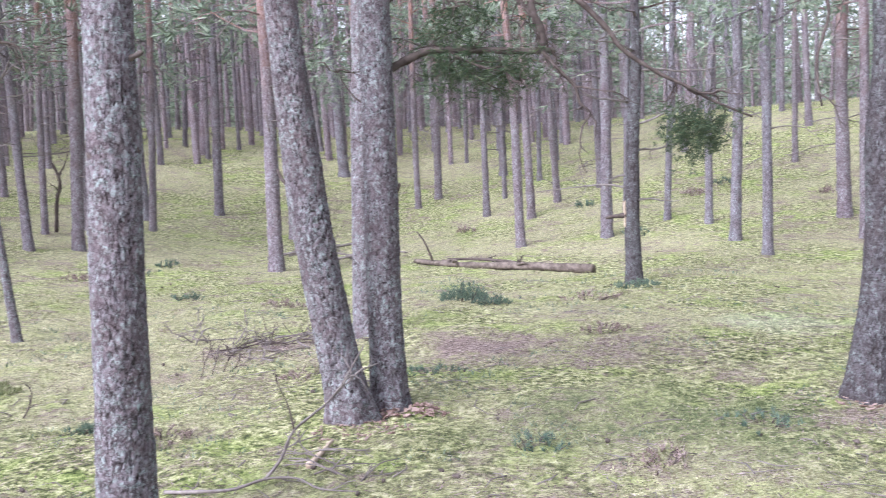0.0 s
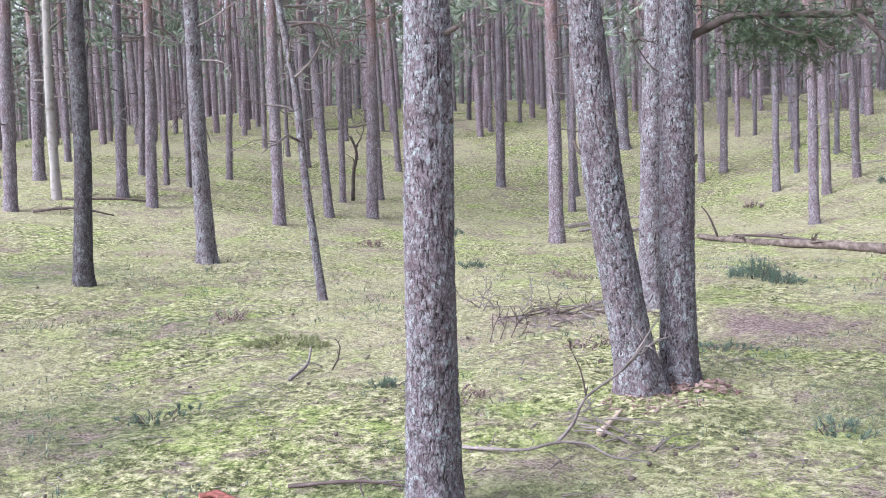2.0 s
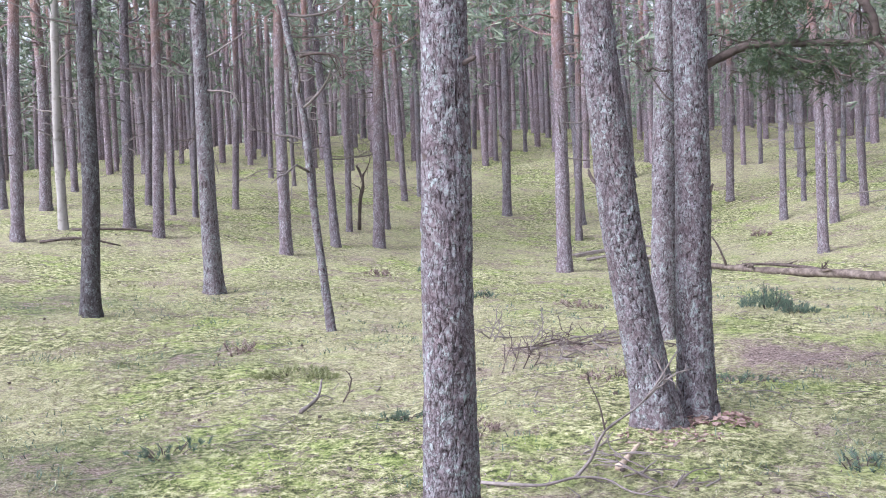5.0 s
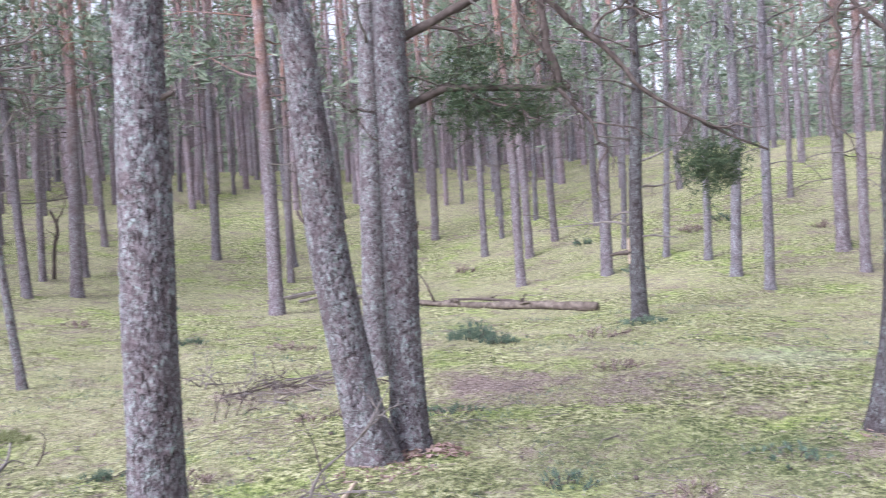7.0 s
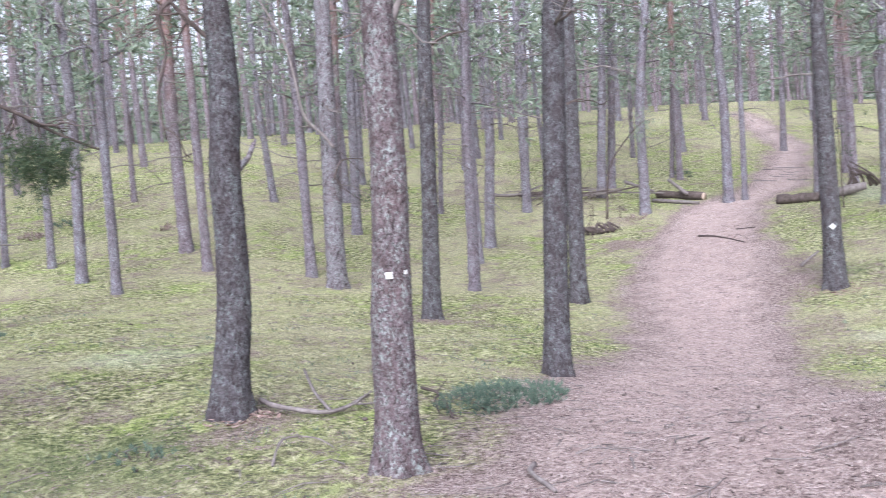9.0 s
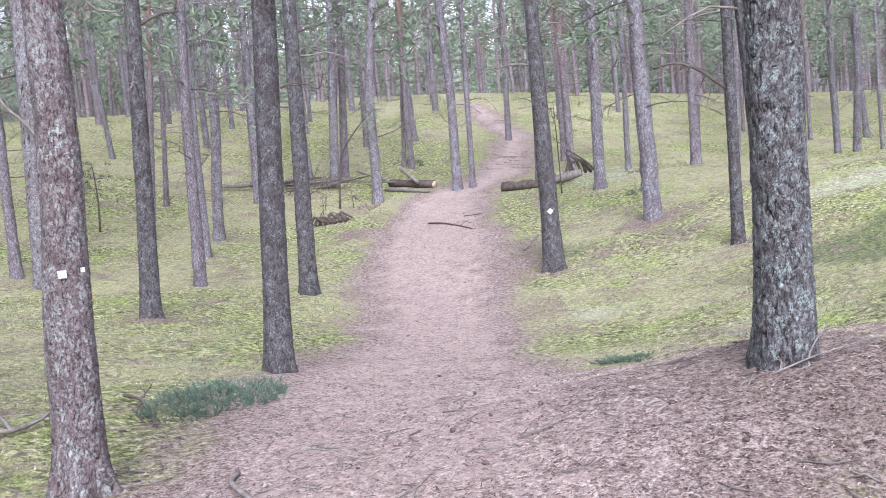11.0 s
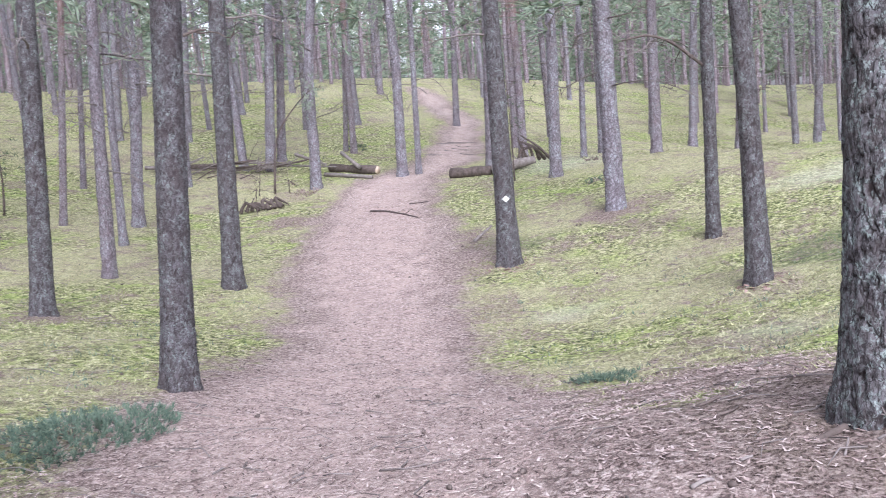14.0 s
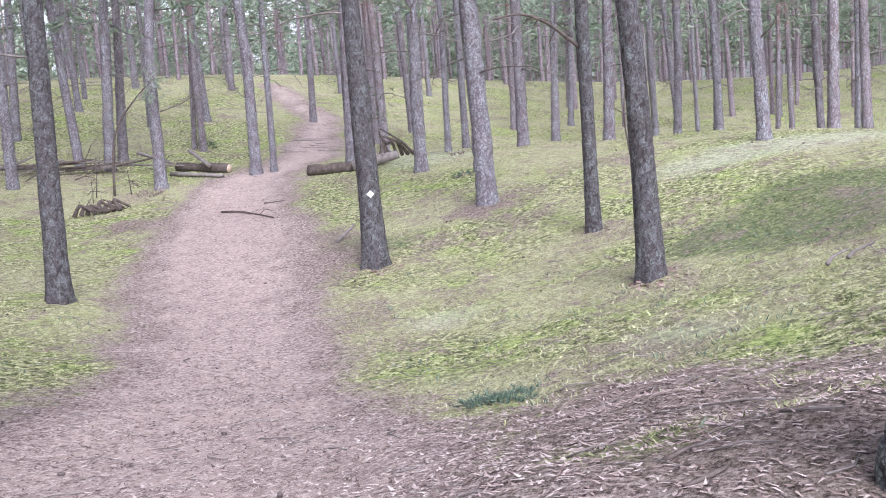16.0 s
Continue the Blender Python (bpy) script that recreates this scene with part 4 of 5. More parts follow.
limb(crook[0], [(2.16, 6.29, 3.17), (1.91, 6.32, 3.17), (1.74, 6.35, 3.03), (1.77, 6.34, 2.78), (1.68, 6.35, 2.46), (1.71, 6.35, 2.14)] , 0.02, 0.007, twigs=4)
limb(crook[0], [(2.12, 6.29, 2.84), (2.0, 6.31, 2.95), (1.82, 6.33, 3.15)] , 0.022, 0.012, twigs=4)
limb(blaze[0], [(2.28, 4.25, 2.55), (2.31, 4.23, 2.65), (2.36, 4.19, 2.77)] , 0.03, 0.02, twigs=2, mat=DEADWOOD)
limb(lb1[0], [(-8.93, 12.99, 2.9), (-9.12, 12.93, 2.83), (-9.37, 12.86, 2.79)] , 0.012, 0.006, twigs=3)
limb(lb1[0], [(-8.99, 12.97, 2.86), (-8.88, 13.0, 2.56), (-8.79, 13.02, 2.25)] , 0.014, 0.006, mat=DEADWOOD)
limb(thin[0], [(-6.12, 10.31, 3.5), (-5.91, 10.37, 3.53), (-5.68, 10.44, 3.47), (-5.63, 10.46, 3.21)] , 0.02, 0.008, twigs=4)
limb(t187[0], [(7.97, 11.37, 3.77), (8.18, 11.23, 3.9), (8.43, 11.06, 3.94)] , 0.025, 0.014, twigs=3)
limb(dk[0], [(5.97, 6.56, 2.35), (6.03, 6.48, 2.38), (6.08, 6.42, 2.38)] , 0.014, 0.006, twigs=1)


# ---- fallen wood ----
def lying(points, r0, r1, name, label, mat, category="branch", seg=8, twigs=0, lift=0.0, ends=None, twig=0.4, group=""):
    """A piece of wood on the ground along points x, y, or x, y and height over it."""
    thing = new(name)
    x0, y0 = points[0][:2]
    thing.location = (x0, y0, height(x0, y0))
    pts = [Vector((p[0] - x0, p[1] - y0, height(p[0], p[1]) - thing.location.z + (p[2] if len(p) > 2 else 0.0) + lift)) for p in points]
    pts = smooth_line(pts, 4) if len(pts) > 2 else [pts[0].lerp(pts[1], k / 5) for k in range(6)]
    n = len(pts)
    br = Build()
    br.tube([p + Vector((0, 0, 0.8 * (r0 + (r1 - r0) * k / (n - 1)))) for k, p in enumerate(pts)], [(r0 + (r1 - r0) * k / (n - 1)) * (1 + 0.1 * math.sin(2.3 * k)) for k in range(n)], seg, 0.2)
    br.make("stem", mat, thing)
    for _ in range(twigs):
        tw = Build()
        k = int(rng.integers(1, n - 1))
        d = (pts[k + 1] - pts[k]).normalized() + Vector((rng.normal(0, 0.6), rng.normal(0, 0.6), abs(rng.normal(0.1, 0.22))))
        dead_branch(tw, pts[k] + Vector((0, 0, r1)), d, twig * rng.uniform(0.5, 1.2), max(r1 * 0.6, 0.004), 3, 5, -0.03, 0.22)
        tw.make("twig", mat, thing)
    if ends:
        for k in (0, n - 1):
            cap = Build()
            way = (pts[min(k + 1, n - 1)] - pts[max(k - 1, 0)]).normalized() * (1 if k else -1)
            q = pts[k] + Vector((0, 0, 0.8 * (r0 if not k else r1)))
            rr = (r0 if not k else r1) * 0.86
            cap.tube([q - way * 0.01, q + way * 0.006], [rr, rr * 0.95], 14)
            cap.make("sawn_end", ends, thing)
    tagged(thing, label, category, group)
    return thing


lying([(-1.66, 19.6), (-0.9, 18.5), (-0.2, 17.5), (0.6, 16.6), (1.43, 15.74)], 0.05, 0.085, "fallen_log", "weathered peeling fallen pine log on pale moss", LOGWOOD, "log", 14, 3)
lying([(-1.0, 18.9, 0.1), (-0.3, 17.9, 0.1), (0.4, 17.0, 0.06)], 0.02, 0.035, "fallen_branch", "split grey limb lying on the log", DEADWOOD_DARK, twigs=2)
lying([(-1.3, 19.0, 0.1), (-1.45, 18.95, 0.5), (-1.6, 19.0, 0.7)], 0.025, 0.012, "fallen_branch", "short upright broken limb by the log", DEADWOOD_DARK)
for k in range(6):
    a = rng.uniform(-0.5, 0.5)
    x, y = -4.9 + 0.35 * k, 20.5 + rng.normal(0, 0.6)
    lying([(x, y, 0.05), (x + 0.7, y + a * 0.5, 0.2), (x + 1.3, y + a, 0.1 + 0.3 * rng.random())], 0.035, 0.015, "fallen_branch", "tangled grey branch in a brush heap", DEADWOOD, twigs=3, group="brush heap")
for k in range(30):
    a, q = rng.uniform(0, 3.14), rng.uniform(0.2, 0.75)
    x, y = -2.75 + rng.normal(0, 0.42), 9.45 + rng.normal(0, 0.4)
    lying([(x - q * math.cos(a) / 2, y - q * math.sin(a) / 2, 0.03 * rng.random()), (x + rng.normal(0, 0.05), y + rng.normal(0, 0.05), 0.06 * rng.random()), (x + q * math.cos(a) / 2, y + q * math.sin(a) / 2, 0.09 * rng.random())],
          rng.uniform(0.005, 0.013), 0.003, "fallen_branch", "dead twiggy branch in a brush heap", DEADWOOD if k % 2 else DEADWOOD_DARK, twigs=2, twig=0.22, group="brush heap")
for k in range(6):
    a, q = rng.uniform(0, 6.28), rng.uniform(0.15, 0.4)
    x, y = -3.6 + rng.normal(0, 0.2), 9.7 + rng.normal(0, 0.2)
    lying([(x, y, 0.0), (x + q * 0.5 * math.cos(a), y + q * 0.5 * math.sin(a), 0.05 + 0.08 * rng.random()), (x + q * math.cos(a), y + q * math.sin(a), 0.12 + 0.15 * rng.random())], 0.008, 0.003, "fallen_branch", "small forked grey branch on moss", DEADWOOD, twigs=3, twig=0.2)
for k in range(4):
    lying([(-3.2 + 0.08 * k, 7.9 + 0.08 * k, 0.0), (-3.17 + 0.1 * k, 8.0, 0.14), (-3.1 + 0.05 * k, 8.05, 0.28)], 0.006, 0.003, "dead_twig", "upright dead heather twig in moss", DEADWOOD_DARK, "twig", 5, 2, twig=0.15)
lying([(-1.85, 5.02), (-1.82, 5.3), (-1.78, 5.6)], 0.024, 0.008, "peeled_stick", "pale peeled split of wood on moss", PALEWOOD, "stick", 8)
lying([(-2.63, 4.76), (-2.42, 4.66, 0.02), (-2.23, 4.7, 0.03), (-2.06, 4.79, 0.04), (-1.89, 4.81, 0.03), (-1.74, 4.68, 0.02), (-1.53, 4.65)], 0.012, 0.004, "fallen_branch", "long grey fallen branch at the pine's foot", DEADWOOD, twigs=3, twig=0.3)
lying([(-2.07, 4.8, 0.03), (-1.98, 4.85, 0.12), (-1.9, 4.87, 0.28), (-1.68, 4.93, 0.46), (-1.49, 4.99, 0.73)], 0.012, 0.004, "fallen_branch", "forked branch standing up from the moss", DEADWOOD, twigs=3, twig=0.3)
lying([(-1.9, 4.87, 0.28), (-1.93, 4.86, 0.44), (-1.99, 4.85, 0.58)], 0.007, 0.002, "dead_twig", "thin upright side twig", DEADWOOD_DARK, "twig", 5, 2, twig=0.15)
for k in range(7):
    a = rng.uniform(0, 3.14)
    x, y = -1.75 + rng.normal(0, 0.22), 5.15 + rng.normal(0, 0.3)
    lying([(x, y), (x + 0.2 * math.cos(a), y + 0.2 * math.sin(a), 0.04), (x + 0.4 * math.cos(a), y + 0.4 * math.sin(a), 0.02)], 0.006, 0.003, "dead_twig", "thin dead twig lying on moss", DEADWOOD, "twig", 5, 2, twig=0.2)
lying([(-4.46, 6.31), (-4.46, 6.64, 0.05), (-4.55, 6.95, 0.16)], 0.018, 0.008, "fallen_branch", "short forked grey branch on moss", DEADWOOD, twigs=3, twig=0.25)
lying([(-4.3, 6.8), (-4.22, 6.75, 0.1), (-4.18, 6.7, 0.22)], 0.007, 0.003, "dead_twig", "upright dead heather twig", DEADWOOD_DARK, "twig", 5, 3, twig=0.16)
for k in range(4):
    x, y = -3.8 + rng.normal(0, 0.06), 3.84 + rng.normal(0, 0.04)
    lying([(x, y, -0.012), (x + 0.06, y + 0.02, 0.004 * k), (x + 0.13, y + 0.03, -0.014)], 0.02, 0.012, "rotten_wood_chunk", "crumbling red rotten wood chip in moss", REDWOOD, "wood", 7, group="rotten wood")
lying([(-3.4, 4.0), (-3.0, 4.05, 0.02), (-2.7, 4.1)], 0.012, 0.006, "fallen_branch", "dull stick lying flat in moss", DEADWOOD_DARK, twigs=1)
lying([(2.29, 6.44, 0.03), (2.3, 6.15, 0.04), (2.52, 5.75, 0.03), (3.05, 6.08, 0.05)], 0.022, 0.014, "fallen_branch", "bent fallen branch near the crooked pine", DEADWOOD, twigs=2, twig=0.3)
lying([(3.05, 7.1, 0.1), (2.75, 6.4, 0.06), (2.52, 5.75, 0.03)], 0.013, 0.013, "fallen_branch", "lichen-green stick across the fallen branch", DEADWOOD, twigs=2, twig=0.2)
lying([(1.55, 4.82), (1.75, 5.05, 0.06), (1.95, 5.0, 0.08), (2.0, 4.85, 0.04)], 0.009, 0.005, "fallen_branch", "thin curved stick at the pine's foot", DEADWOOD, twigs=2, twig=0.2)
lying([(3.69, 6.25, 0.02), (3.66, 5.95, 0.03), (3.33, 5.35, 0.01)], 0.014, 0.01, "fallen_branch", "brown broken branch beside low heather", DEADWOOD_DARK, twigs=2, twig=0.25)
lying([(3.66, 5.95, 0.03), (3.5, 5.8, 0.03), (3.4, 5.62, 0.0)], 0.011, 0.008, "fallen_branch", "short brown piece of branch", DEADWOOD_DARK)
lying([(2.72, 3.77), (2.5, 3.55, 0.02), (2.31, 3.15)], 0.018, 0.012, "stick", "grey crooked stick on the footpath", DEADWOOD, "stick", 8, 1, twig=0.12)
lying([(3.01, 3.71), (3.17, 3.69), (3.12, 3.3)], 0.008, 0.005, "stick", "thin stick on the sandy footpath", DEADWOOD, "stick", 6)
lying([(2.98, 3.24), (2.9, 3.15), (2.81, 3.06)], 0.009, 0.006, "stick", "short grey stick on the footpath", DEADWOOD, "stick", 6, 1, twig=0.08)
lying([(3.22, 3.66), (3.2, 3.27)], 0.007, 0.005, "stick", "thin straight stick on needle litter", DEADWOOD, "stick", 6)
lying([(17.05, 13.87), (16.95, 13.4, 0.02), (16.8, 12.9, 0.01), (16.45, 12.2)], 0.022, 0.012, "tree_root", "bare dark root crossing the footpath", DEADWOOD_DARK, "root", 8, 1)
lying([(17.72, 13.34), (17.9, 12.95)], 0.016, 0.012, "tree_root", "short bare root in the footpath", DEADWOOD_DARK, "root", 8)
for k in range(7):
    x, y = 24.5 + 0.45 * k, 16.6 + 0.32 * k + rng.normal(0, 0.4)
    lying([(x - rng.uniform(-0.2, 0.4), y + rng.uniform(0.1, 0.5)), (x, y, 0.0), (x + rng.uniform(0, 0.4), y - rng.uniform(0.1, 0.5))], 0.014, 0.007, "tree_root", "thin bare root across the rising path", DEADWOOD, "root", 6)
lying([(21.3, 18.6), (21.34, 17.0)], 0.115, 0.125, "sawn_log", "dark sawn log beside the footpath", DEADWOOD_DARK, "log", 14, 0, ends=PALEWOOD)
lying([(20.7, 18.3), (20.7, 16.7)], 0.06, 0.05, "fallen_branch", "thin pole lying before the sawn log", DEADWOOD, seg=9)
lying([(21.2, 18.1, 0.5), (21.1, 17.4, 0.15)], 0.05, 0.055, "fallen_branch", "pale split limb leaning on the log", DEADWOOD)
lying([(21.0, 19.6, 0.4), (21.1, 18.6, 0.2)], 0.05, 0.04, "fallen_branch", "broken limb leaning on the log", DEADWOOD, twigs=2)
lying([(20.65, 14.2), (20.9, 13.2)], 0.125, 0.13, "sawn_log", "sawn mossy log at the path's edge", DEADWOOD_DARK, "log", 14, 0, ends=DEADWOOD_DARK)
lying([(20.95, 13.2), (21.5, 12.3, 0.1)], 0.12, 0.1, "sawn_log", "second log behind the marked pine", DEADWOOD, "log", 12, 2, ends=DEADWOOD_DARK)
for k in range(7):
    a = rng.uniform(-1.2, 1.2)
    lying([(22.2 + 0.1 * k, 13.2 - 0.1 * k, 0.05), (22.3, 13.2 + 0.2 * math.sin(a) - 0.1 * k, 0.4), (22.3 + 0.2 * a, 13.1 + 0.3 * a, 0.3 + 0.5 * rng.random())], 0.05, 0.012, "broken_root", "upturned broken root by the log", DEADWOOD_DARK, "root", 7, 1, group="upturned roots")
for k in range(9):
    x, y = 18.2 + 0.3 * k, 21.3 - 0.22 * k
    lying([(x - 0.5, y + 0.6, 0.05 + 0.1 * rng.random()), (x, y, 0.12 + 0.15 * rng.random()), (x + 0.7, y - 0.6 + rng.normal(0, 0.3), 0.1 + 0.35 * rng.random())], 0.06 if k % 3 == 0 else 0.03, 0.02, "fallen_branch", "old fallen limb in the brush by the path", DEADWOOD_DARK if k % 2 else DEADWOOD, twigs=2, twig=0.7, group="path brush")
for k in range(16):
    a, q = rng.uniform(-1.2, 1.2), rng.uniform(0.5, 1.3)
    x, y = 19.2 + rng.normal(0, 0.8), 20.4 + rng.normal(0, 0.6)
    lying([(x, y, 0.05), (x + q * 0.5 * math.cos(a), y - q * 0.5 * math.sin(a), 0.15 + 0.2 * rng.random()), (x + q * math.cos(a), y - q * math.sin(a), 0.1 + 0.35 * rng.random())], 0.018, 0.006, "fallen_branch", "thin dead branch in the brush by the path", DEADWOOD if k % 3 else DEADWOOD_DARK, twigs=3, twig=0.45, group="path brush")
for k in range(8):
    lying([(16.0 + 0.13 * k, 16.7 - 0.05 * k, 0.0), (16.1 + 0.13 * k, 16.6, 0.1 + 0.12 * rng.random()), (16.35 + 0.13 * k, 16.45, 0.02)], 0.05, 0.02, "dark_root", "dark uprooted root clump in the moss", DEADWOOD_DARK, "root", 7, 2, twig=0.3, group="root clump")
lying([(14.6, 9.7, 0.0), (14.95, 9.55, 0.2)], 0.03, 0.02, "stick", "short stick leaning on the path bank", DEADWOOD, "stick", 7)
lying([(4.12, 1.6, -0.02), (4.17, 1.52, -0.012), (4.25, 1.44, 0.0)], 0.009, 0.016, "tree_root", "dark root foot of the furrowed pine", DEADWOOD_DARK, "root", 9)
lying([(4.11, 1.31, 0.02), (4.39, 1.13, 0.04), (4.9, 0.9, 0.02)], 0.005, 0.003, "stick", "thin stick below the furrowed pine", DEADWOOD, "stick", 6, 2, twig=0.2)
lying([(4.4, 2.02), (4.52, 1.94, 0.01), (4.58, 1.93)], 0.008, 0.004, "bark_piece", "black bark piece on needle litter", DEADWOOD_DARK, "bark", 7)
lying([(4.7, 2.15), (4.76, 2.06, 0.02)], 0.009, 0.005, "bark_piece", "dark bark piece on needle litter", DEADWOOD_DARK, "bark", 7)
lying([(3.66, 1.78), (3.7, 1.75, 0.008), (3.73, 1.73)], 0.009, 0.006, "bark_piece", "grey bark flake on needle litter", DEADWOOD, "bark", 7)
lying([(3.9, 1.7), (3.94, 1.67, 0.005)], 0.006, 0.005, "bark_piece", "grey bark flake on needle litter", DEADWOOD, "bark", 7)
for k in range(2):
    lying([(10.3 + 0.12 * k, 2.2 - 0.15 * k), (10.36 + 0.1 * k, 2.15 - 0.15 * k, 0.05), (10.45, 2.05 - 0.2 * k, 0.08)], 0.02, 0.008, "broken_stump", "grey broken stump splinter on the bank", DEADWOOD, "stump", 8, 1, twig=0.15)
lying([(-13.9, 15.2, 0.0), (-13.2, 15.5, 0.12), (-12.6, 15.9, 0.02)], 0.028, 0.015, "fallen_branch", "dark fallen branch below the bleached trunk", DEADWOOD_DARK, twigs=3)
lying([(-14.6, 17.1), (-13.6, 17.5, 0.03), (-12.9, 17.9)], 0.03, 0.02, "fallen_branch", "long dark fallen limb on moss", DEADWOOD_DARK, twigs=2)
lying([(-9.95, 21.9, 0.0), (-9.9, 21.9, 0.7), (-9.8, 21.9, 1.2), (-9.95, 21.9, 1.6)], 0.05, 0.03, "dead_sapling", "twisted dead sapling with bare stubs", DEADWOOD_DARK, "sapling", 8, 5, twig=0.6)


# ---- low growth ----
def shrub(x, y, rx, ry, h, count, mat, name, label, category, turn=0.0, blade=0.05, wide=0.006, twigs=12):
    """Many short twigs with small leaves, in a low uneven mound."""
    thing = new(name)
    thing.location = (x, y, height(x, y))
    lv, tw = Build(), Build()
    c, s = math.cos(turn), math.sin(turn)
    for n in range(count):
        a, q = rng.random() * 6.283, math.sqrt(rng.random())
        u, v = q * rx * math.cos(a), q * ry * math.sin(a)
        px, py = u * c - v * s, u * s + v * c
        g = height(x + px, y + py) - thing.location.z
        top = h * (1 - 0.6 * q * q) * rng.uniform(0.45, 1.1)
        tip = Vector((px + rng.normal(0, 0.04), py + rng.normal(0, 0.04), g + top))
        if n < twigs:
            tw.tube([(px * 0.6, py * 0.6, g - 0.01), (px * 0.85, py * 0.85, g + top * 0.6), tip], [0.005, 0.004, 0.002], 4)
        for _ in range(4):
            lv.tuft(Vector((px, py, g)).lerp(tip, rng.uniform(0.2, 1.0)), Vector((px / rx * 0.5, py / ry * 0.5, 0.9)), 5, blade, wide, 0.9)
    if twigs:
        tagged(tw.make("stem", DEADWOOD_DARK, thing), kind="stuff")
    tagged(lv.make("foliage", mat, thing, smooth=False), kind="stuff")
    return tagged(thing, label, category)


shrub(-0.8, 11.85, 0.3, 0.22, 0.3, 170, HEATH, "juniper_bush", "small dark green juniper bush on pale moss", "shrub", blade=0.06)
shrub(-0.5, 11.6, 0.26, 0.18, 0.14, 70, HEATH, "juniper_bush", "low dark green juniper sprig on moss", "shrub")
shrub(4.15, 5.72, 0.85, 0.34, 0.17, 380, HEATH, "heather_shrub", "low dark green heather beside the footpath", "shrub", 0.3)
shrub(1.6, 12.9, 0.3, 0.25, 0.12, 70, HEATH, "heather_shrub", "small heather tuft at the dark pine's foot", "shrub")
shrub(-5.1, 7.6, 0.4, 0.25, 0.07, 120, MOSS_BLADES, "moss_cushion", "raised green moss cushion on the forest floor", "moss")
shrub(7.5, 3.95, 0.3, 0.15, 0.07, 70, HEATH, "heather_shrub", "small dark heather tuft on pale moss", "shrub", -0.6)
shrub(5.4, 0.6, 0.35, 0.25, 0.16, 80, HEATH, "heather_shrub", "dark bilberry sprigs beside the furrowed pine", "shrub")


def chip_heap(x, y, rx, ry, h, count, size, label):
    """Flat flakes of bark lying over one another."""
    thing = new("bark_chip_heap")
    thing.location = (x, y, height(x, y))
    verts, faces = [], []
    for n in range(count):
        a, q = rng.random() * 6.283, math.sqrt(rng.random())
        px, py = q * rx * math.cos(a), q * ry * math.sin(a)
        pz = height(x + px, y + py) - thing.location.z + 0.006 + h * (1 - q) * rng.random()
        turn = Matrix.Rotation(rng.random() * 6.283, 3, "Z") @ Matrix.Rotation(rng.normal(0, 0.35), 3, "X") @ Matrix.Rotation(rng.normal(0, 0.35), 3, "Y")
        long_, wide = size * rng.uniform(0.5, 1.4), size * rng.uniform(0.3, 0.7)
        rim = [(-1, -0.7), (0.2, -1), (1, -0.4), (0.8, 0.7), (-0.3, 1), (-0.9, 0.5)]
        base = len(verts)
        for lift in (0.0, 0.005):
            for u, v in rim:
                p = turn @ Vector((u * long_ / 2 * rng.uniform(0.8, 1.1), v * wide / 2 * rng.uniform(0.8, 1.1), lift))
                verts.append((px + p.x, py + p.y, pz + p.z))
        faces.append(tuple(base + 6 + k for k in range(6)))
        faces.append(tuple(base + k for k in reversed(range(6))))
        faces += [(base + k, base + (k + 1) % 6, base + 6 + (k + 1) % 6, base + 6 + k) for k in range(6)]
    tagged(mesh_object("bark_litter", verts, faces, CHIPS, thing, False), kind="stuff")
    return tagged(thing, label, "bark chips")


chip_heap(-1.3, 6.08, 0.26, 0.14, 0.04, 110, 0.05, "pinkish heap of bark chips at the pine's foot")
chip_heap(-1.6, 5.72, 0.34, 0.2, 0.015, 80, 0.035, "scattered pink bark chips below the leaning pine")
chip_heap(2.0, 6.16, 0.3, 0.16, 0.02, 70, 0.05, "reddish bark flakes round the crooked pine's foot")
chip_heap(11.5, 3.9, 0.4, 0.3, 0.02, 60, 0.06, "reddish bark flakes round the bank pine's foot")
chip_heap(13.4, 8.3, 0.5, 0.4, 0.02, 70, 0.06, "brown bark flakes round the marked pine's foot")
for k, (x, y) in enumerate([(-3.6, 6.2), (-2.9, 5.7), (-4.9, 5.1), (-2.2, 7.6), (-1.2, 7.5), (-3.2, 12.6), (-4.9, 13.8), (-7.5, 16.5), (-6.8, 17.6), (0.5, 8.9), (1.0, 5.6), (0.2, 4.9), (-0.5, 5.3), (-6.3, 8.7), (3.1, 20.5), (-0.5, 24.0), (2.6, 25.0), (5.2, 24.0), (-6.6, 19.0), (8.0, 22.5), (6.1, 24.5), (18.5, 17.0), (24.5, 20.2), (22.0, 11.0), (18.8, 9.4), (0.7, 11.3)]):
    s = rng.uniform(0.12, 0.22) * (1 + 0.03 * y)
    shrub(x, y, s * 1.3, s, 0.05 + 0.005 * y, 22, LITTER_BITS if k % 2 else HEATH, "heather_shrub", "small brown-green heather patch among moss", "shrub", rng.random() * 3, 0.035 + 0.002 * y, 0.004 + 0.0004 * y)


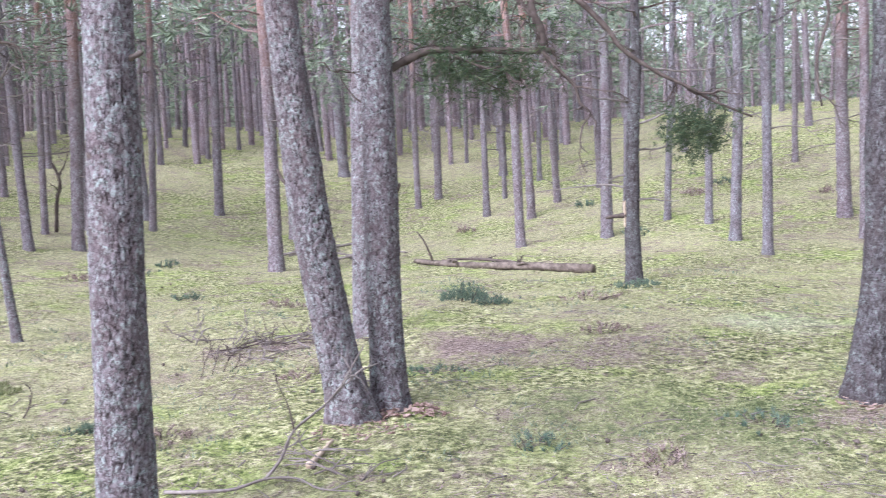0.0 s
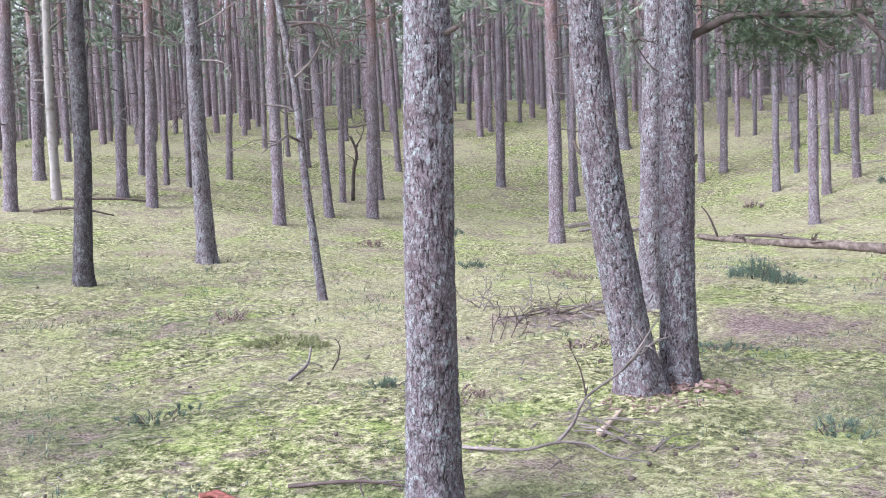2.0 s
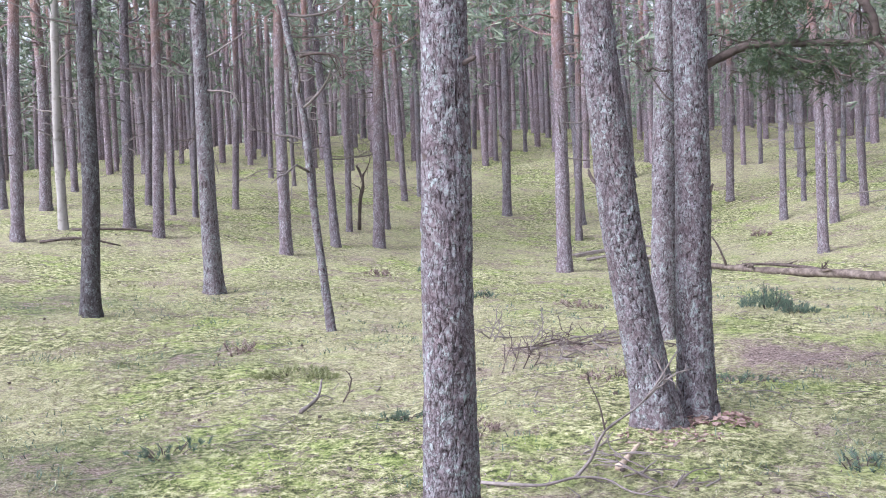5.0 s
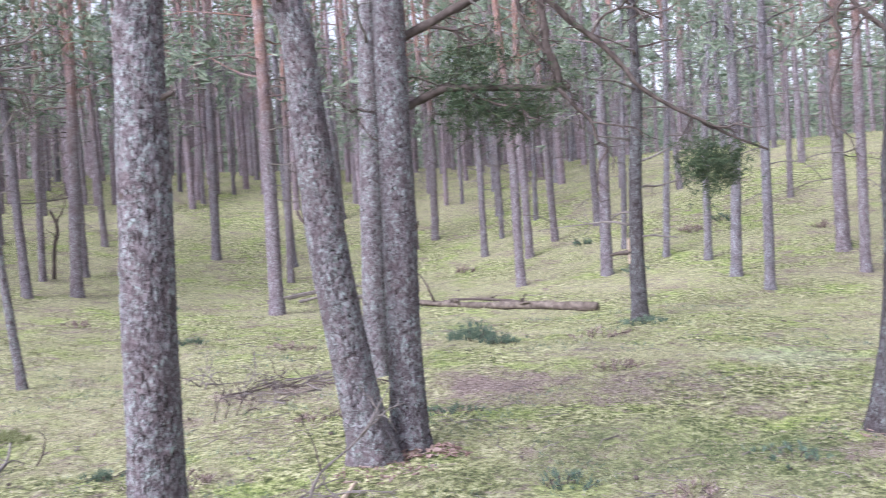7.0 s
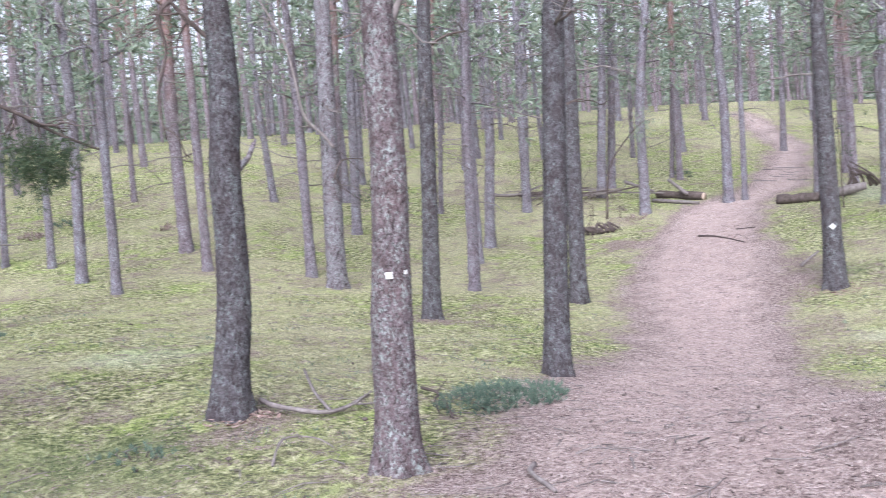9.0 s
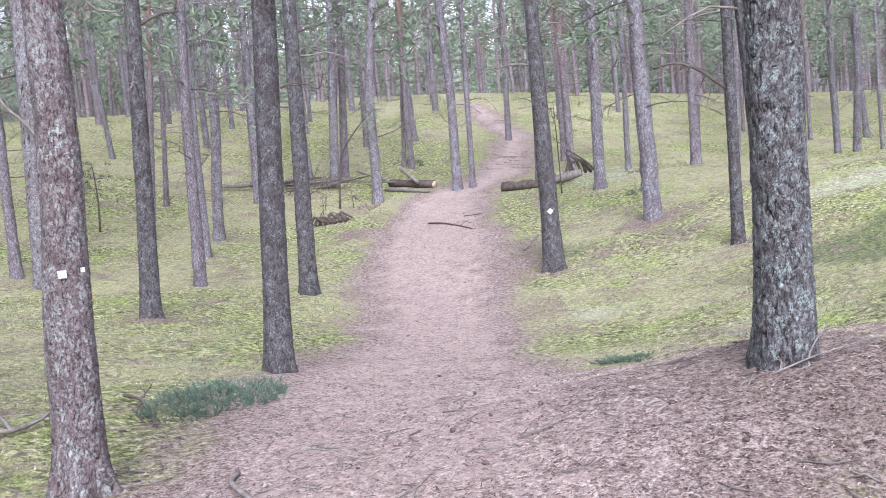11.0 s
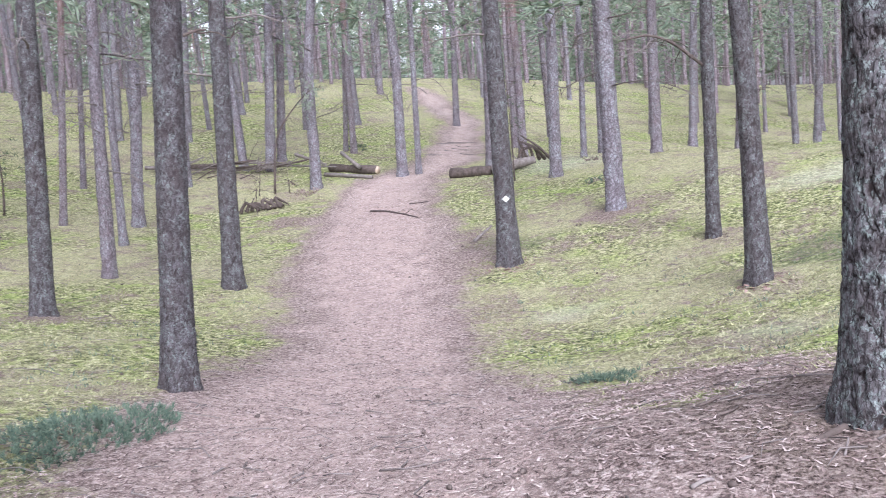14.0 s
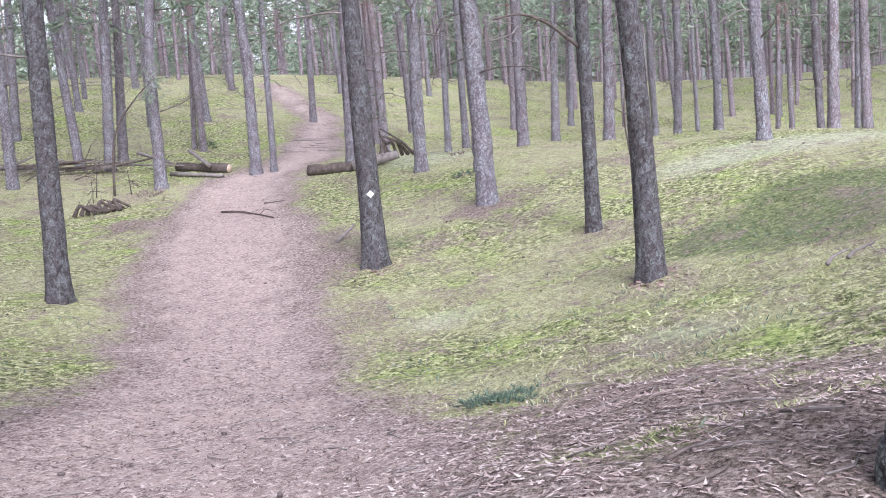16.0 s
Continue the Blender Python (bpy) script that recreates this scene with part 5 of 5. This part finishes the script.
def sapling(points, r, label, green=(), leafy=0, size=0.2, mat=None):
    thing = new("pine_sapling")
    x0, y0, z0 = points[0]
    thing.location = (x0, y0, height(x0, y0))
    base = Vector((x0, y0, z0))
    pts = smooth_line([Vector(p) - base for p in points]) if len(points) > 2 else [Vector((0, 0, 0)), (Vector(points[1]) - base) * 0.5 + Vector((0.02, 0.01, 0)), Vector(points[1]) - base]
    st = Build()
    st.tube(pts, [r * (1 - 0.7 * k / (len(pts) - 1)) for k in range(len(pts))], 6)
    st.make("stem", DEADWOOD_DARK, thing)
    for _ in range(6):
        tw = Build()
        k = int(rng.integers(len(pts) // 2, len(pts)))
        dead_branch(tw, pts[k], Vector((rng.normal(), rng.normal(), 0.2)), 0.25 + 0.4 * size, 0.006, 2, 4)
        tw.make("twig", DEADWOOD_DARK, thing)
    if leafy:
        lv = Build()
        for c in green:
            for _ in range(leafy):
                q = Vector(c) - base + Vector(rng.normal(0, size, 3))
                lv.tuft(q, q - (Vector(c) - base) + Vector((0, 0, 0.1)), 8, 0.12, 0.012, 1.0)
        lv.make("foliage", mat or NEEDLES, thing, smooth=False)
    return tagged(thing, label, "sapling", "young pines")


sapling([(18.12, 17.68, 0.39), (18.22, 17.56, 1.7), (18.52, 17.17, 2.44), (18.82, 16.77, 2.9)], 0.035, "arched thin sapling with a green tip", [(18.8, 16.8, 2.85), (18.7, 16.9, 2.55)], 34, 0.17)
sapling([(17.8, 17.9, 0.38), (17.85, 17.85, 1.0)], 0.015, "bare thin sapling by the path")
sapling([(18.4, 17.45, 0.33), (18.4, 17.5, 0.95)], 0.015, "bare thin sapling by the path")
sapling([(17.4, 17.6, 0.35), (17.42, 17.6, 0.85)], 0.012, "bare thin sapling by the path")
sapling([(12.2, 19.58, 0.65), (12.2, 19.5, 1.4), (12.15, 19.5, 2.2)], 0.03, "small pine sapling with dull needles", [(12.1, 19.5, 2.0), (12.3, 19.5, 1.75), (11.9, 19.6, 1.7)], 26, 0.22, NEEDLES_DARK)
sapling([(19.6, 11.78, 0.4), (19.6, 11.8, 1.6), (19.55, 11.8, 2.6)], 0.02, "thin dark sapling behind the marked pine", [(19.6, 11.8, 2.2), (19.6, 11.8, 1.7)], 10, 0.2, NEEDLES_DARK)
sapling([(17.0, 5.6, 0.5), (16.9, 5.7, 1.5), (17.1, 5.6, 2.4)], 0.02, "thin crooked sapling on the bank", [(17.0, 5.6, 2.2)], 8, 0.2)


# ---- moss, litter, twigs and cones, past counting ----
def strewn(n, r_lo, r_hi, power=1.0):
    r = r_lo + (r_hi - r_lo) * rng.random(n) ** power
    a = np.radians(rng.uniform(-112, 52, n))
    return -0.6 - r * np.sin(a), -0.4 + r * np.cos(a), r


def blades(x, y, z, tall, wide, lean, flat):
    """One narrow triangle at each place, upright or lying."""
    n = len(x)
    a = rng.uniform(0, 2 * math.pi, n)
    t = rng.uniform(0, 2 * math.pi, n)
    up = np.where(flat, 0.12 * rng.random(n), rng.uniform(0.25, 0.7, n))
    out = np.where(flat, 1.0, lean * rng.uniform(0.25, 0.75, n))
    tip = np.stack([x + tall * out * np.cos(t), y + tall * out * np.sin(t), z + tall * up], 1)
    sx, sy = np.where(flat, -np.sin(t), np.cos(a)) * wide / 2, np.where(flat, np.cos(t), np.sin(a)) * wide / 2
    p = np.stack([x, y, z], 1)
    s = np.stack([sx, sy, 0 * sx], 1)
    v = np.stack([p - s, p + s, tip], 1).reshape(-1, 3)
    return v, np.arange(3 * n).reshape(-1, 3)


def stuff(name, v, f, mat, label, category):
    me = bpy.data.meshes.new(name)
    me.from_pydata(v.tolist(), [], f.tolist())
    me.materials.append(mat)
    me.attributes.new("hue", "FLOAT", "POINT").data.foreach_set("value", hue_at(v[:, 0], v[:, 1]).astype(np.float32))
    return tagged(new(name, me), label, category, kind="stuff")


x, y, r = strewn(430000, 2.0, 17, 1.3)
keep = (trod_at(x, y) < 0.3 + 0.25 * rng.random(len(x))) & (bare_at(x, y) < 0.55 + 0.3 * rng.random(len(x))) & (lumps(x, y, 0.33, 21) + 0.6 * lumps(x, y, 1.1, 22) > -0.35)
x, y, r = x[keep], y[keep], r[keep]
z = land(x, y)
v, f = blades(x, y, z - 0.006, rng.uniform(0.018, 0.05, len(x)) * (1 + r / 26), (0.004 + 0.0008 * r), 1.6, rng.random(len(x)) < 0.22)
stuff("moss_blades", v, f, MOSS_BLADES, "fine green and straw moss blades covering the ground", "moss")
x, y, r = strewn(90000, 16, 46, 1.2)
keep = (trod_at(x, y) < 0.42) & (lumps(x, y, 0.7, 23) > -0.4)
x, y, r = x[keep], y[keep], r[keep]
v, f = blades(x, y, land(x, y) - 0.01, rng.uniform(0.04, 0.09, len(x)) * (1 + r / 40), 0.001 * r, 1.6, rng.random(len(x)) < 0.3)
stuff("far_moss_blades", v, f, MOSS_BLADES, "moss and dry grass on the dunes", "moss")
x, y, r = strewn(330000, 0.3, 24, 1.4)
keep = (trod_at(x, y) > 0.25 + 0.15 * rng.random(len(x))) | (bare_at(x, y) > 0.4) | (rng.random(len(x)) < 0.1 + 0.3 * (lumps(x, y, 0.9, 27) + 0.5 * lumps(x, y, 0.3, 28) > 0.35))
x, y, r = x[keep], y[keep], r[keep]
v, f = blades(x, y, land(x, y) + 0.004, rng.uniform(0.014, 0.05, len(x)) * (1 + r / 30), 0.005 + 0.0009 * r + 0.006 * (rng.random(len(x)) < 0.2), 1.0, np.ones(len(x), bool))
stuff("needle_litter", v, f, LITTER_BITS, "fallen pine needles and bark crumbs on the path", "litter")
x, y, r = strewn(60000, 2.4, 16, 1.2)
keep = (trod_at(x, y) < 0.3) & (bare_at(x, y) < 0.7) & (lumps(x, y, 0.26, 41) + 0.8 * lumps(x, y, 0.9, 42) > 0.5)
x, y, r = x[keep], y[keep], r[keep]
v, f = blades(x, y, land(x, y), rng.uniform(0.04, 0.09, len(x)) * (1 + r / 40), 0.005 + 0.0006 * r, 0.7, rng.random(len(x)) < 0.1)
stuff("heather_sprigs", v, f, HEATH, "low dark heather and bilberry sprigs among the moss", "heather")

twig = Build()
x, y, r = strewn(1300, 2.6, 20, 1.3)
for px, py, q in zip(x, y, r):
    a, long_ = rng.random() * 6.283, rng.uniform(0.06, 0.3) * (1 + q / 30)
    w = rng.uniform(0.0022, 0.006)
    mid = (px + long_ / 2 * math.cos(a), py + long_ / 2 * math.sin(a))
    end = (px + long_ * math.cos(a + 0.4), py + long_ * math.sin(a + 0.4))
    twig.tube([(px, py, height(px, py) + w), (*mid, height(*mid) + w + 0.02 * rng.random()), (*end, height(*end) + w)], [w, w * 0.9, w * 0.5], 4)
tagged(twig.make("fallen_twigs", DEADWOOD), "small dead twigs strewn over moss and path", "twigs", kind="stuff")
cone = Build()
x, y, r = strewn(300, 3.4, 22, 1.0)
for px, py in zip(x, y):
    a, s = rng.random() * 6.283, rng.uniform(0.008, 0.016)
    d = Vector((math.cos(a), math.sin(a), 0.1))
    p = Vector((px, py, height(px, py) + s * 0.8))
    cone.tube([p - d * s * 1.4, p - d * s * 0.7, p + d * s * 0.4, p + d * s * 1.5], [s * 0.5, s, s * 0.85, s * 0.2], 6, 0.3)
tagged(cone.make("pine_cones", DEADWOOD_DARK), "dark fallen pine cones and bark bits on the ground", "pine cones", kind="stuff")
